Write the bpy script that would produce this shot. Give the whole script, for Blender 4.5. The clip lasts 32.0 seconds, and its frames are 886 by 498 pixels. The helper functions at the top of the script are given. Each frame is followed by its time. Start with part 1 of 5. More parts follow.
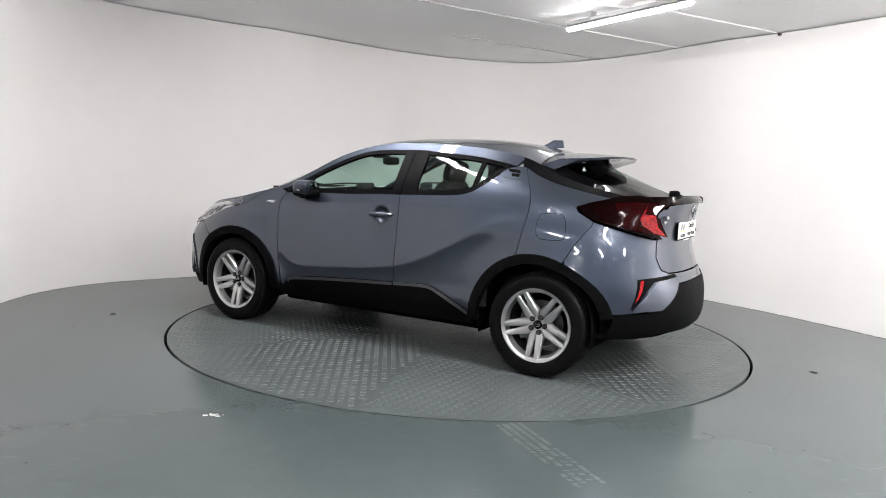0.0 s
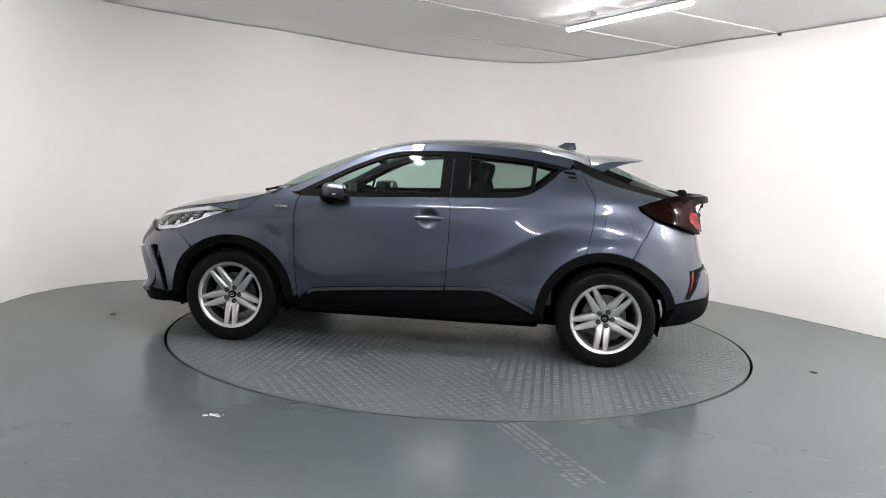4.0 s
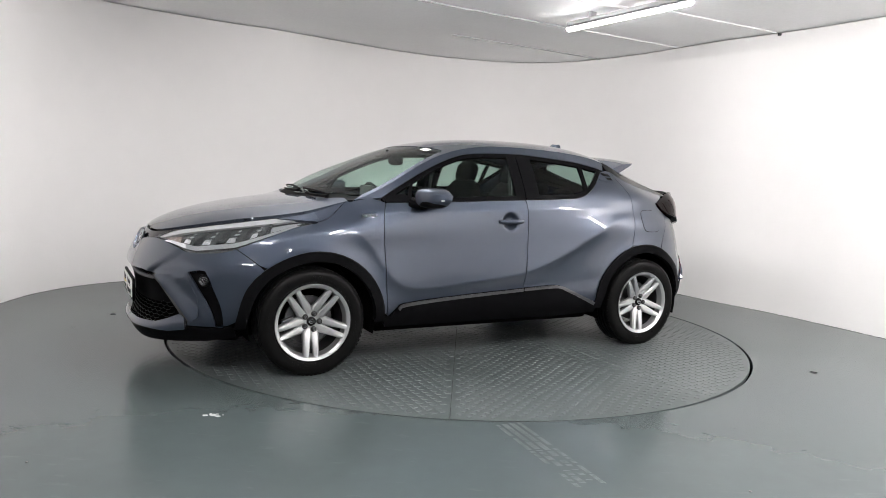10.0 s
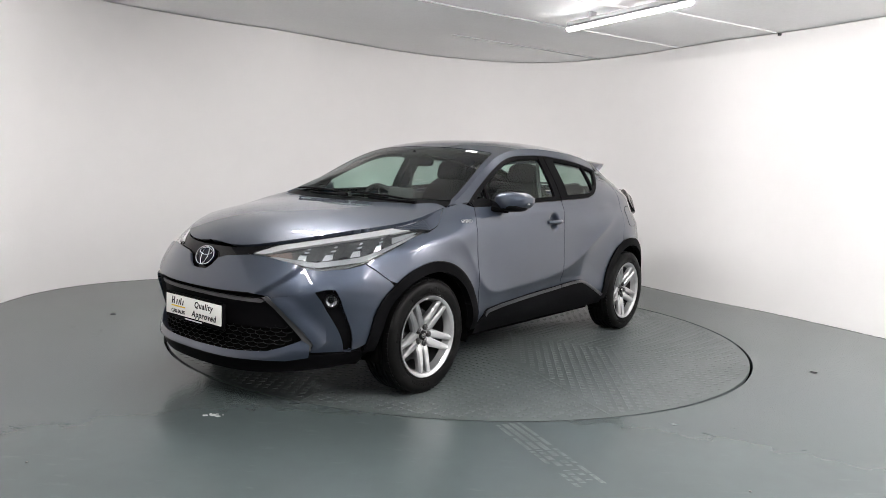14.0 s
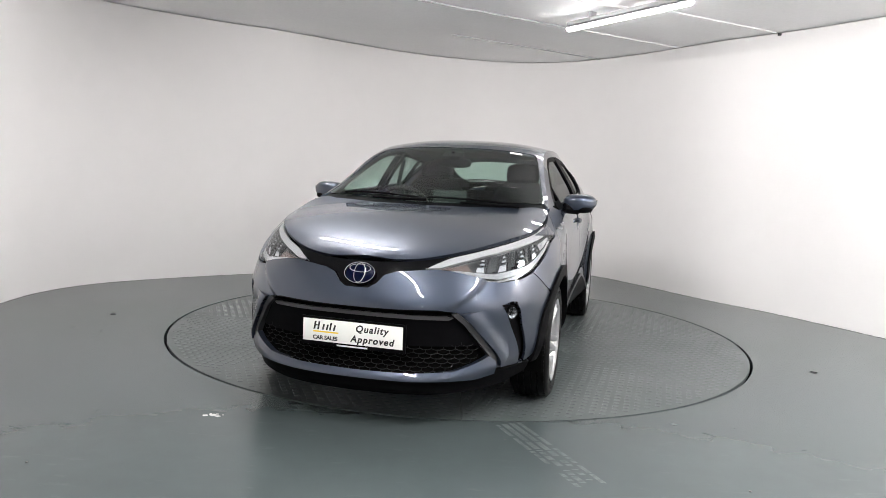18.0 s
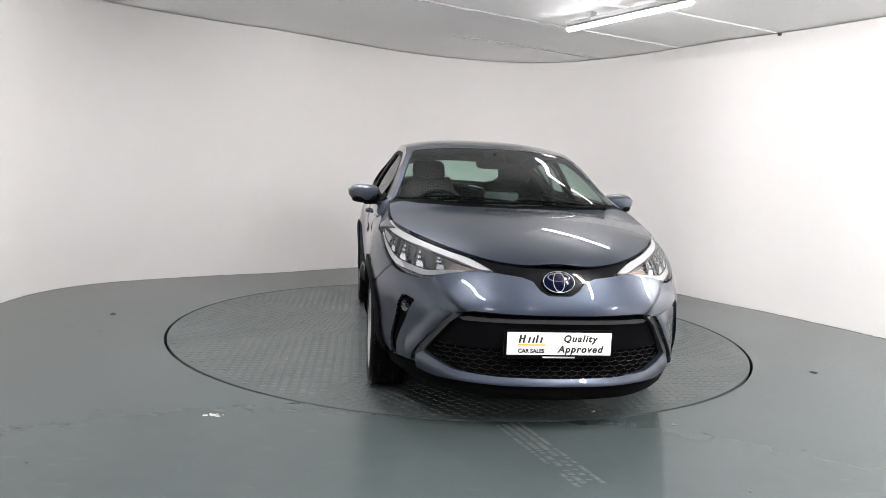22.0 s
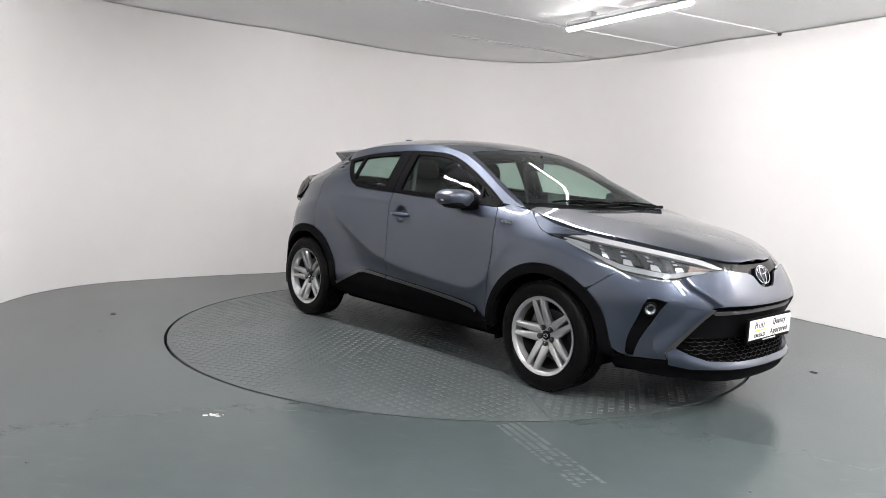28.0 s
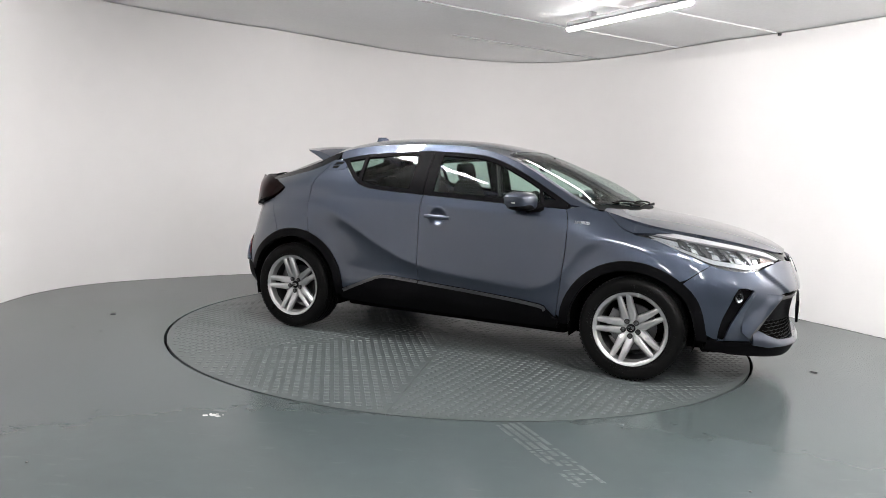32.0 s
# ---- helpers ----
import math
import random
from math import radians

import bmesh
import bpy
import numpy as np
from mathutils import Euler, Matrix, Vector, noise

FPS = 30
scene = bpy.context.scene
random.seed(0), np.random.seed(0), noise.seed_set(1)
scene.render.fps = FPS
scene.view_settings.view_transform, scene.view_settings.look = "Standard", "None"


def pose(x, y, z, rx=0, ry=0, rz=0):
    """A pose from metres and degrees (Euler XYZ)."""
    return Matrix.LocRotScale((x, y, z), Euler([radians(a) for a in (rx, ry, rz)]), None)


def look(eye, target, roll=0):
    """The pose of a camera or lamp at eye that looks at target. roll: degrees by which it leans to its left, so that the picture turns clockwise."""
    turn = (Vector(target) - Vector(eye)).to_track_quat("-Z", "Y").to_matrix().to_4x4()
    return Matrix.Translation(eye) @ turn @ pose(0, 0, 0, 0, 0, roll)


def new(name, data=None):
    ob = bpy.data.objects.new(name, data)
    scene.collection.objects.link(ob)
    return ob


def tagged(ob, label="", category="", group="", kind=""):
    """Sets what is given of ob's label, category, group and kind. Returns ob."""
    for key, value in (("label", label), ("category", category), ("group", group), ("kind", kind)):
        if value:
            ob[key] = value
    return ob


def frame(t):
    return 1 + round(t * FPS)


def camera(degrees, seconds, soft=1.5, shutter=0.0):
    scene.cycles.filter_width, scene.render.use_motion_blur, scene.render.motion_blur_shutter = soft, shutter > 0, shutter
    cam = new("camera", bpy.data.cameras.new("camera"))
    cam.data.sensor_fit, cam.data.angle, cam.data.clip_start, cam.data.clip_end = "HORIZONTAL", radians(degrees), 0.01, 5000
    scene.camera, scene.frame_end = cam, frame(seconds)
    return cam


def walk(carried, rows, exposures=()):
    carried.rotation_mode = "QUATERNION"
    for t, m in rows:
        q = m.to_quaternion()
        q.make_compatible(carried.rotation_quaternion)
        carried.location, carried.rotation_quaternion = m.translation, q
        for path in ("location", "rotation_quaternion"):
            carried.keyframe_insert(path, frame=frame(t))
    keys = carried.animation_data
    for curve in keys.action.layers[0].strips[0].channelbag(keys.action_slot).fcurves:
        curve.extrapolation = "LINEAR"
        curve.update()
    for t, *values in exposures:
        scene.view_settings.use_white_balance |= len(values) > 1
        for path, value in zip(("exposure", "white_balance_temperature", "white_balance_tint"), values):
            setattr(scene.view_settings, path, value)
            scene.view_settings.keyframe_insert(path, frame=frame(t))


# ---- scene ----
cam = camera(62.3, 32.0, soft=0.45)
EYE = (0.0, -5.954, 1.293)
VIEW = look(EYE, (-0.1426, 0.0095, 0.6474), 2.542)
walk(cam, [(0, VIEW), (32, VIEW)], [(0, 0.0), (32, 0.0)])

# heading of the turntable, seconds and degrees
TURN = [(0, -208.56), (1, -202.68), (3, -191.0), (6, -173.55), (9, -156.2), (13, -132.85), (16, -115.35),
        (19, -97.98), (23, -74.88), (25.5, -60.5), (28, -46.3), (30, -35.15), (32, -24.04)]
AXIS = (-0.230, -0.093)      # the turning axis, in the car's own plan
DISC_R = 2.249
ROOM_H = 2.78

# ---- world and light ----
world = bpy.data.worlds.new("room_world")
world.use_nodes = True
scene.world = world
world.node_tree.nodes["Background"].inputs[0].default_value = (0.9, 0.95, 1.0, 1)
world.node_tree.nodes["Background"].inputs[1].default_value = 0.02
TUBE_GLOW, DIM_GLOW, MID_GLOW = 530.0, 62.0, 295.0      # bright, dimmed and middle strengths, set to even out the walls' brightness
# ---- materials ----
def mat(name, color, rough=0.5, metal=0.0, var=0.0, scale=6.0, fine=90.0, bump=0.0, bump_scale=60.0,
        rough_var=0.0, coat=0.0, coat_rough=0.03, transmission=0.0, ior=1.45, emit=None, emit_strength=0.0, alpha=1.0,
        stains=None, stain_scale=2.0, stain_amount=0.0, spec=0.5, by_piece=0.0):
    """A procedural surface: base colour varied at two scales, roughness variation and fine relief."""
    m = bpy.data.materials.new(name)
    m.use_nodes = True
    nt = m.node_tree
    b = nt.nodes["Principled BSDF"]
    b.inputs["Base Color"].default_value = (*color, 1)
    b.inputs["Roughness"].default_value = rough
    b.inputs["Metallic"].default_value = metal
    b.inputs["IOR"].default_value = ior
    b.inputs["Specular IOR Level"].default_value = spec
    b.inputs["Coat Weight"].default_value = coat
    b.inputs["Coat Roughness"].default_value = coat_rough
    b.inputs["Transmission Weight"].default_value = transmission
    b.inputs["Alpha"].default_value = alpha
    if emit:
        b.inputs["Emission Color"].default_value = (*emit, 1)
        b.inputs["Emission Strength"].default_value = emit_strength
    tc = nt.nodes.new("ShaderNodeTexCoord")

    def noise_at(s, detail=4.0):
        n = nt.nodes.new("ShaderNodeTexNoise")
        n.inputs["Scale"].default_value, n.inputs["Detail"].default_value = s, detail
        nt.links.new(tc.outputs["Object"], n.inputs["Vector"])
        return n.outputs["Fac"]

    def ramp(fac, lo, hi, a, c):
        r = nt.nodes.new("ShaderNodeMapRange")
        r.inputs["From Min"].default_value, r.inputs["From Max"].default_value = lo, hi
        r.inputs["To Min"].default_value, r.inputs["To Max"].default_value = a, c
        nt.links.new(fac, r.inputs["Value"])
        return r.outputs["Result"]

    def math_node(op, a, c):
        r = nt.nodes.new("ShaderNodeMath")
        r.operation = op
        nt.links.new(a, r.inputs[0])
        nt.links.new(c, r.inputs[1])
        return r.outputs[0]

    if var:
        big = ramp(noise_at(scale), 0.3, 0.7, 1 - var, 1 + var)
        small = ramp(noise_at(fine, 3), 0.3, 0.7, 1 - var * 0.6, 1 + var * 0.6)
        total = math_node("MULTIPLY", big, small)
        if by_piece:
            info = nt.nodes.new("ShaderNodeObjectInfo")
            total = math_node("MULTIPLY", total, ramp(info.outputs["Random"], 0, 1, 1 - by_piece, 1 + by_piece))
        mix = nt.nodes.new("ShaderNodeVectorMath")
        mix.operation = "SCALE"
        mix.inputs[0].default_value = color
        nt.links.new(total, mix.inputs["Scale"])
        out = mix.outputs[0]
        if stains:
            st = nt.nodes.new("ShaderNodeMix")
            st.data_type = "RGBA"
            nt.links.new(ramp(noise_at(stain_scale, 5), 0.42, 0.78, 0, stain_amount), st.inputs["Factor"])
            nt.links.new(out, st.inputs[6])
            st.inputs[7].default_value = (*stains, 1)
            out = st.outputs[2]
        nt.links.new(out, b.inputs["Base Color"])
    if rough_var:
        nt.links.new(ramp(noise_at(scale * 1.7, 6), 0.3, 0.7, max(0.02, rough - rough_var), rough + rough_var), b.inputs["Roughness"])
    if bump:
        bp = nt.nodes.new("ShaderNodeBump")
        bp.inputs["Strength"].default_value = bump
        bp.inputs["Distance"].default_value = 0.01
        nt.links.new(noise_at(bump_scale, 5), bp.inputs["Height"])
        nt.links.new(bp.outputs[0], b.inputs["Normal"])
    return m


def pane(name, tint):
    """Thin clear sheet: tinted see-through with a mirror gloss that grows at grazing angles."""
    m = bpy.data.materials.new(name)
    m.use_nodes = True
    nt = m.node_tree
    nt.nodes.clear()
    out, mix = nt.nodes.new("ShaderNodeOutputMaterial"), nt.nodes.new("ShaderNodeMixShader")
    see, gloss = nt.nodes.new("ShaderNodeBsdfTransparent"), nt.nodes.new("ShaderNodeBsdfGlossy")
    see.inputs["Color"].default_value = (*tint, 1)
    gloss.inputs["Roughness"].default_value = 0.0
    lw = nt.nodes.new("ShaderNodeLayerWeight")
    lw.inputs["Blend"].default_value = 0.5
    p5, sc = nt.nodes.new("ShaderNodeMath"), nt.nodes.new("ShaderNodeMath")
    p5.operation, sc.operation = "POWER", "MULTIPLY_ADD"
    p5.inputs[1].default_value = 4.0
    sc.inputs[1].default_value, sc.inputs[2].default_value = 0.65, 0.030
    nt.links.new(lw.outputs["Facing"], p5.inputs[0])
    nt.links.new(p5.outputs[0], sc.inputs[0])
    nt.links.new(sc.outputs[0], mix.inputs[0])
    nt.links.new(see.outputs[0], mix.inputs[1])
    nt.links.new(gloss.outputs[0], mix.inputs[2])
    nt.links.new(mix.outputs[0], out.inputs[0])
    return m


WALL = mat("white_emulsion_wall", (0.84, 0.825, 0.818), 0.75, var=0.012, scale=0.7, fine=5, bump=0.10, bump_scale=35)
# For the unseen wall behind the camera: grey to hold down bounced light.
UNSEEN_WALL = mat("unseen_grey_wall", (0.30, 0.30, 0.30), 0.8, var=0.03, scale=0.8, fine=20)
CEIL = mat("ceiling_board", (0.92, 0.92, 0.92), 0.85, var=0.03, scale=0.8, fine=40, bump=0.06, bump_scale=120, spec=0.1)
FLOOR = mat("grey_green_floor_paint", (0.056, 0.070, 0.071), 0.20, var=0.05, scale=0.5, fine=7, rough_var=0.02, bump=0.006, bump_scale=22, spec=0.40)


def add_scuffs(m, turn, amount):
    """Faint pale drag marks in the paint: stretched noise laid over the base colour and the gloss."""
    nt = m.node_tree
    b = nt.nodes["Principled BSDF"]
    tc, mp, n, r, mx = (nt.nodes.new("ShaderNode" + k) for k in ("TexCoord", "Mapping", "TexNoise", "MapRange", "Mix"))
    mp.inputs["Rotation"].default_value = (0, 0, math.radians(turn))
    mp.inputs["Scale"].default_value = (5.0, 17.0, 1.0)
    n.inputs["Scale"].default_value, n.inputs["Detail"].default_value, n.inputs["Roughness"].default_value = 1.0, 6.0, 0.65
    r.inputs["From Min"].default_value, r.inputs["From Max"].default_value = 0.60, 0.82
    r.inputs["To Max"].default_value = amount
    mx.data_type = "RGBA"
    mx.inputs[7].default_value = (0.115, 0.122, 0.122, 1)
    nt.links.new(tc.outputs["Object"], mp.inputs["Vector"])
    nt.links.new(mp.outputs[0], n.inputs["Vector"])
    nt.links.new(n.outputs["Fac"], r.inputs["Value"])
    nt.links.new(r.outputs["Result"], mx.inputs["Factor"])
    nt.links.new(b.inputs["Base Color"].links[0].from_socket, mx.inputs[6])
    nt.links.new(mx.outputs[2], b.inputs["Base Color"])


add_scuffs(FLOOR, 24, 0.35)
PLATE_M = mat("painted_tread_plate", (0.060, 0.071, 0.072), 0.36, var=0.08, scale=1.4, fine=30, rough_var=0.05, bump=0.05, bump_scale=45,
            stains=(0.070, 0.067, 0.060), stain_scale=1.3, stain_amount=0.12)
STUD_M = mat("worn_tread_pads", (0.078, 0.091, 0.092), 0.33, var=0.10, scale=1.6, fine=40, rough_var=0.05, stains=(0.090, 0.087, 0.080), stain_scale=1.3, stain_amount=0.15)
JOINT_M = mat("joint_shading", (0.022, 0.023, 0.023), 0.8, var=0.2, scale=9, fine=60)
GAP_M = mat("dark_gap", (0.003, 0.003, 0.003), 0.9, spec=0.0)
GRILLE_M = mat("grille_plastic", (0.007, 0.007, 0.0075), 0.40, spec=0.06)
TUBE_M, DIM_TUBE_M, MID_TUBE_M = (mat(n, (0.9, 0.9, 0.9), 0.4, emit=(1.0, 0.968, 0.965), emit_strength=g)
                                  for n, g in (("bright_lit_tube", TUBE_GLOW), ("dimmed_lit_tube", DIM_GLOW), ("mid_lit_tube", MID_GLOW)))
FIT_M = mat("grey_steel_batten", (0.45, 0.45, 0.46), 0.5, var=0.02)
SEAM_M = mat("white_joint_strip", (0.78, 0.78, 0.78), 0.5, var=0.03)
SEAM_DARK = mat("grey_joint_line", (0.42, 0.42, 0.42), 0.7, var=0.06)
CHIP_M = mat("bare_white_chips", (0.36, 0.36, 0.35), 0.7, var=0.1)
SCRAPE_M = mat("pale_scraped_paint", (0.20, 0.205, 0.20), 0.6, var=0.2, scale=20, fine=90)
MARK_M = mat("tyre_track_dust", (0.074, 0.086, 0.086), 0.5, var=0.3, scale=14, fine=60)
PAINT = mat("blue_grey_metallic_paint", (0.032, 0.042, 0.064), 0.42, metal=0.75, var=0.03, scale=3, fine=1400, coat=1.0, coat_rough=0.006)
PAINT.node_tree.nodes["Principled BSDF"].inputs["Coat IOR"].default_value = 1.52
BLACK = mat("satin_black_plastic", (0.0035, 0.0035, 0.004), 0.45, var=0.10, scale=8, fine=400, bump=0.03, bump_scale=900, spec=0.02)
GLOSS = mat("gloss_black", (0.003, 0.003, 0.0035), 0.06, spec=0.16)
GREYP = mat("dark_grey_plastic", (0.035, 0.035, 0.037), 0.40, var=0.08, bump=0.03, bump_scale=700, spec=0.5)
RUBBER = mat("tyre_rubber", (0.0035, 0.0035, 0.0035), 0.40, var=0.12, scale=10, fine=200, bump=0.05, bump_scale=300, spec=0.09, rough_var=0.14)
ALLOY = mat("silver_alloy", (0.47, 0.475, 0.48), 0.28, metal=0.85, var=0.02, fine=600, coat=0.4)
STEEL = mat("brake_steel", (0.12, 0.12, 0.125), 0.38, metal=1.0, var=0.08, scale=20)
DEEPRED = mat("deep_red_lens", (0.0045, 0.0004, 0.0005), 0.06, spec=0.06)
MIDRED = mat("red_lens_edge", (0.012, 0.0006, 0.0008), 0.08, spec=0.07)
STRIP_M = mat("satin_metal_grey_trim", (0.085, 0.085, 0.09), 0.28, metal=0.8, var=0.06)
BARREL = mat("dark_wheel_barrel", (0.030, 0.030, 0.032), 0.45, metal=0.5, var=0.05)
LAMP_GREY = mat("grey_lamp_reflector", (0.16, 0.165, 0.17), 0.22, metal=0.9, var=0.15, scale=40, fine=160)
CHROME = mat("chrome", (0.75, 0.76, 0.78), 0.07, metal=1.0)
GLASS = pane("tinted_glass", (0.66, 0.80, 0.74))
DARKGLASS = pane("privacy_glass", (0.50, 0.60, 0.56))
CLEAR = pane("clear_lamp_cover", (0.97, 0.98, 0.99))
REDLENS = mat("red_lamp_lens", (0.20, 0.004, 0.006), 0.10, spec=0.3, var=0.6, scale=70, fine=220)
SMOKELENS = mat("dark_red_smoked_lens", (0.0025, 0.0005, 0.0005), 0.05, spec=0.06)
WHITE_LENS = mat("silvery_lamp_lens", (0.50, 0.50, 0.51), 0.28, metal=0.4, coat=0.3)
AMBER = mat("pale_amber_lens", (0.34, 0.27, 0.24), 0.2, metal=0.8, coat=0.3)
TRIM = mat("dark_cabin_trim", (0.010, 0.010, 0.011), 0.7, var=0.08, spec=0.2)
CLOTH = mat("black_seat_cloth", (0.008, 0.008, 0.0085), 0.9, var=0.12, fine=200, spec=0.2)
SIGN = mat("white_sign_plate", (0.82, 0.82, 0.78), 0.35, var=0.02)
INK = mat("black_print", (0.012, 0.012, 0.012), 0.5)
YELLOW = mat("yellow_print", (0.80, 0.55, 0.03), 0.5)
PALE = mat("pale_print", (0.62, 0.63, 0.63), 0.5)
BLUE = mat("blue_enamel", (0.001, 0.0025, 0.014), 0.10, spec=0.15)


# ---- mesh helpers ----
def part(name, bm, material, parent=None, label="", smooth=True, angle=35.0):
    """Links a bmesh as one mesh object, under a thing or under a part."""
    me = bpy.data.meshes.new(name)
    bm.normal_update()
    for f in bm.faces:
        f.smooth = smooth
    if smooth:
        lim = math.radians(angle)
        for e in bm.edges:
            if len(e.link_faces) == 2 and e.calc_face_angle(0) > lim:
                e.smooth = False
    bm.to_mesh(me)
    bm.free()
    me.materials.append(material)
    ob = new(name, me)
    if parent:
        ob.parent = parent
    if label:
        ob["label"] = label
    return ob


def add_box(bm, c, size, m=None, bevel=0.0):
    r = bmesh.ops.create_cube(bm, size=1.0, matrix=(m or Matrix.Identity(4)) @ Matrix.Translation(c) @ Matrix.Diagonal((*size, 1)))
    if bevel:
        es = list({e for v in r["verts"] for e in v.link_edges})
        bmesh.ops.bevel(bm, geom=es, offset=bevel, segments=2, affect="EDGES", profile=0.6)
    return bm


def box(c, size, bevel=0.0, m=None):
    return add_box(bmesh.new(), c, size, m, bevel)


def add_prism(bm, outline, lo, hi, m=None):
    """A flat outline of (a, b) drawn out from c = lo to c = hi."""
    m = m or Matrix.Identity(4)
    bot = [bm.verts.new(m @ Vector((a, b, lo))) for a, b in outline]
    top = [bm.verts.new(m @ Vector((a, b, hi))) for a, b in outline]
    n = len(outline)
    bm.faces.new(top)
    bm.faces.new(bot[::-1])
    for i in range(n):
        bm.faces.new((bot[i], bot[(i + 1) % n], top[(i + 1) % n], top[i]))
    return bm


def add_lathe(bm, profile, seg=48, m=None, closed=True):
    """A profile of (radius, height) turned round the z axis."""
    m = m or Matrix.Identity(4)
    rings = []
    for r, h in profile:
        rings.append([bm.verts.new(m @ Vector((r * math.cos(2 * math.pi * k / seg), r * math.sin(2 * math.pi * k / seg), h))) for k in range(seg)])
    pairs = list(zip(rings, rings[1:])) + ([(rings[-1], rings[0])] if closed else [])
    for a, b in pairs:
        for k in range(seg):
            bm.faces.new((a[k], a[(k + 1) % seg], b[(k + 1) % seg], b[k]))
    if not closed:
        for ring, flip in ((rings[0], True), (rings[-1], False)):
            bm.faces.new(ring[::-1] if flip else ring)
    return bm


def add_tube(bm, pts, r, seg=8, cap=True):
    """A round bar along points; r is one radius or one for each point."""
    pts = [Vector(q) for q in pts]
    rs = r if isinstance(r, (list, tuple)) else [r] * len(pts)
    rings, up = [], None
    for i, q in enumerate(pts):
        d = (pts[min(i + 1, len(pts) - 1)] - pts[max(i - 1, 0)]).normalized()
        if up is None:
            up = Vector((0, 0, 1)) if abs(d.z) < 0.9 else Vector((1, 0, 0))
        side = d.cross(up).normalized()
        up = side.cross(d).normalized()
        rings.append([bm.verts.new(q + rs[i] * (math.cos(2 * math.pi * k / seg) * side + math.sin(2 * math.pi * k / seg) * up)) for k in range(seg)])
    for a, b in zip(rings, rings[1:]):
        for k in range(seg):
            bm.faces.new((a[k], b[k], b[(k + 1) % seg], a[(k + 1) % seg]))
    if cap:
        bm.faces.new(rings[0])
        bm.faces.new(rings[-1][::-1])
    return bm


def add_ball(bm, c, size, m=None, seg=20, rings=12, power=2.0):
    """A rounded lump with half-sizes; a higher power makes it boxier."""
    def sg(v, e):
        return math.copysign(abs(v) ** e, v)
    e = 2.0 / power
    m = (m or Matrix.Identity(4)) @ Matrix.Translation(c)
    grid = []
    for i in range(1, rings):
        a = math.pi * i / rings
        grid.append([bm.verts.new(m @ Vector((size[0] * sg(math.sin(a), e) * sg(math.cos(2 * math.pi * k / seg), e),
                                              size[1] * sg(math.sin(a), e) * sg(math.sin(2 * math.pi * k / seg), e),
                                              size[2] * sg(math.cos(a), e)))) for k in range(seg)])
    n, s = bm.verts.new(m @ Vector((0, 0, size[2]))), bm.verts.new(m @ Vector((0, 0, -size[2])))
    for a, b in zip(grid, grid[1:]):
        for k in range(seg):
            bm.faces.new((a[k], b[k], b[(k + 1) % seg], a[(k + 1) % seg]))
    for k in range(seg):
        bm.faces.new((n, grid[0][k], grid[0][(k + 1) % seg]))
        bm.faces.new((s, grid[-1][(k + 1) % seg], grid[-1][k]))
    return bm


def spline(xs, ys):
    """A smooth curve through the knots (natural cubic); straight on beyond its ends."""
    xs, ys = np.array(xs, float), np.array(ys, float)
    if xs[0] > xs[-1]:
        xs, ys = xs[::-1], ys[::-1]
    n, h = len(xs), np.diff(xs)
    A, rhs = np.eye(n), np.zeros(n)
    for i in range(1, n - 1):
        A[i, i - 1], A[i, i], A[i, i + 1] = h[i - 1], 2 * (h[i - 1] + h[i]), h[i]
        rhs[i] = 6 * ((ys[i + 1] - ys[i]) / h[i] - (ys[i] - ys[i - 1]) / h[i - 1])
    M = np.linalg.solve(A, rhs)

    def f(x):
        x = np.asarray(x, float)
        c = np.clip(x, xs[0], xs[-1])
        i = np.clip(np.searchsorted(xs, c) - 1, 0, n - 2)
        a, b = (xs[i + 1] - c) / h[i], (c - xs[i]) / h[i]
        v = a * ys[i] + b * ys[i + 1] + ((a ** 3 - a) * M[i] + (b ** 3 - b) * M[i + 1]) * h[i] ** 2 / 6
        s0 = (ys[1] - ys[0]) / h[0] - h[0] * M[1] / 6
        s1 = (ys[-1] - ys[-2]) / h[-1] + h[-1] * M[-2] / 6
        return v + np.where(x < xs[0], (x - xs[0]) * s0, 0) + np.where(x > xs[-1], (x - xs[-1]) * s1, 0)
    return f


def smooth_path(pts, n=10, closed=False):
    """A rounded way through plan points (Catmull-Rom)."""
    P = [np.array(q, float) for q in pts]
    out, m = [], len(P)
    for i in range(m if closed else m - 1):
        a, b, c, d = (P[(i + k) % m] if closed else P[min(max(i + k, 0), m - 1)] for k in (-1, 0, 1, 2))
        for k in range(n):
            t = k / n
            out.append(0.5 * (2 * b + (c - a) * t + (2 * a - 5 * b + 4 * c - d) * t * t + (3 * b - a - 3 * c + d) * t ** 3))
    if not closed:
        out.append(P[-1])
    return [tuple(float(v) for v in q) for q in out]
# ---- the room ----
# inner face of the wall, in plan: a curved studio wall, closed round the back
WALL_PLAN = smooth_path([(-4.5, -13.6), (-4.2, -6.0), (-4.05, -3.2), (-3.86, -1.2), (-3.87, -0.1), (-3.88, 0.56), (-3.72, 1.10), (-3.40, 1.52), (-2.94, 1.94), (-2.53, 2.27), (-2.17, 2.52),
                         (-1.47, 3.18), (-0.70, 3.82), (0.0, 4.14), (0.62, 4.24), (1.20, 4.08), (1.74, 3.60), (2.15, 3.02), (2.67, 2.12), (3.20, 1.37), (3.70, 0.48),
                         (4.25, -0.55), (4.80, -1.60), (5.40, -2.75), (5.90, -4.2), (6.1, -6.5), (6.1, -13.6)], 8)


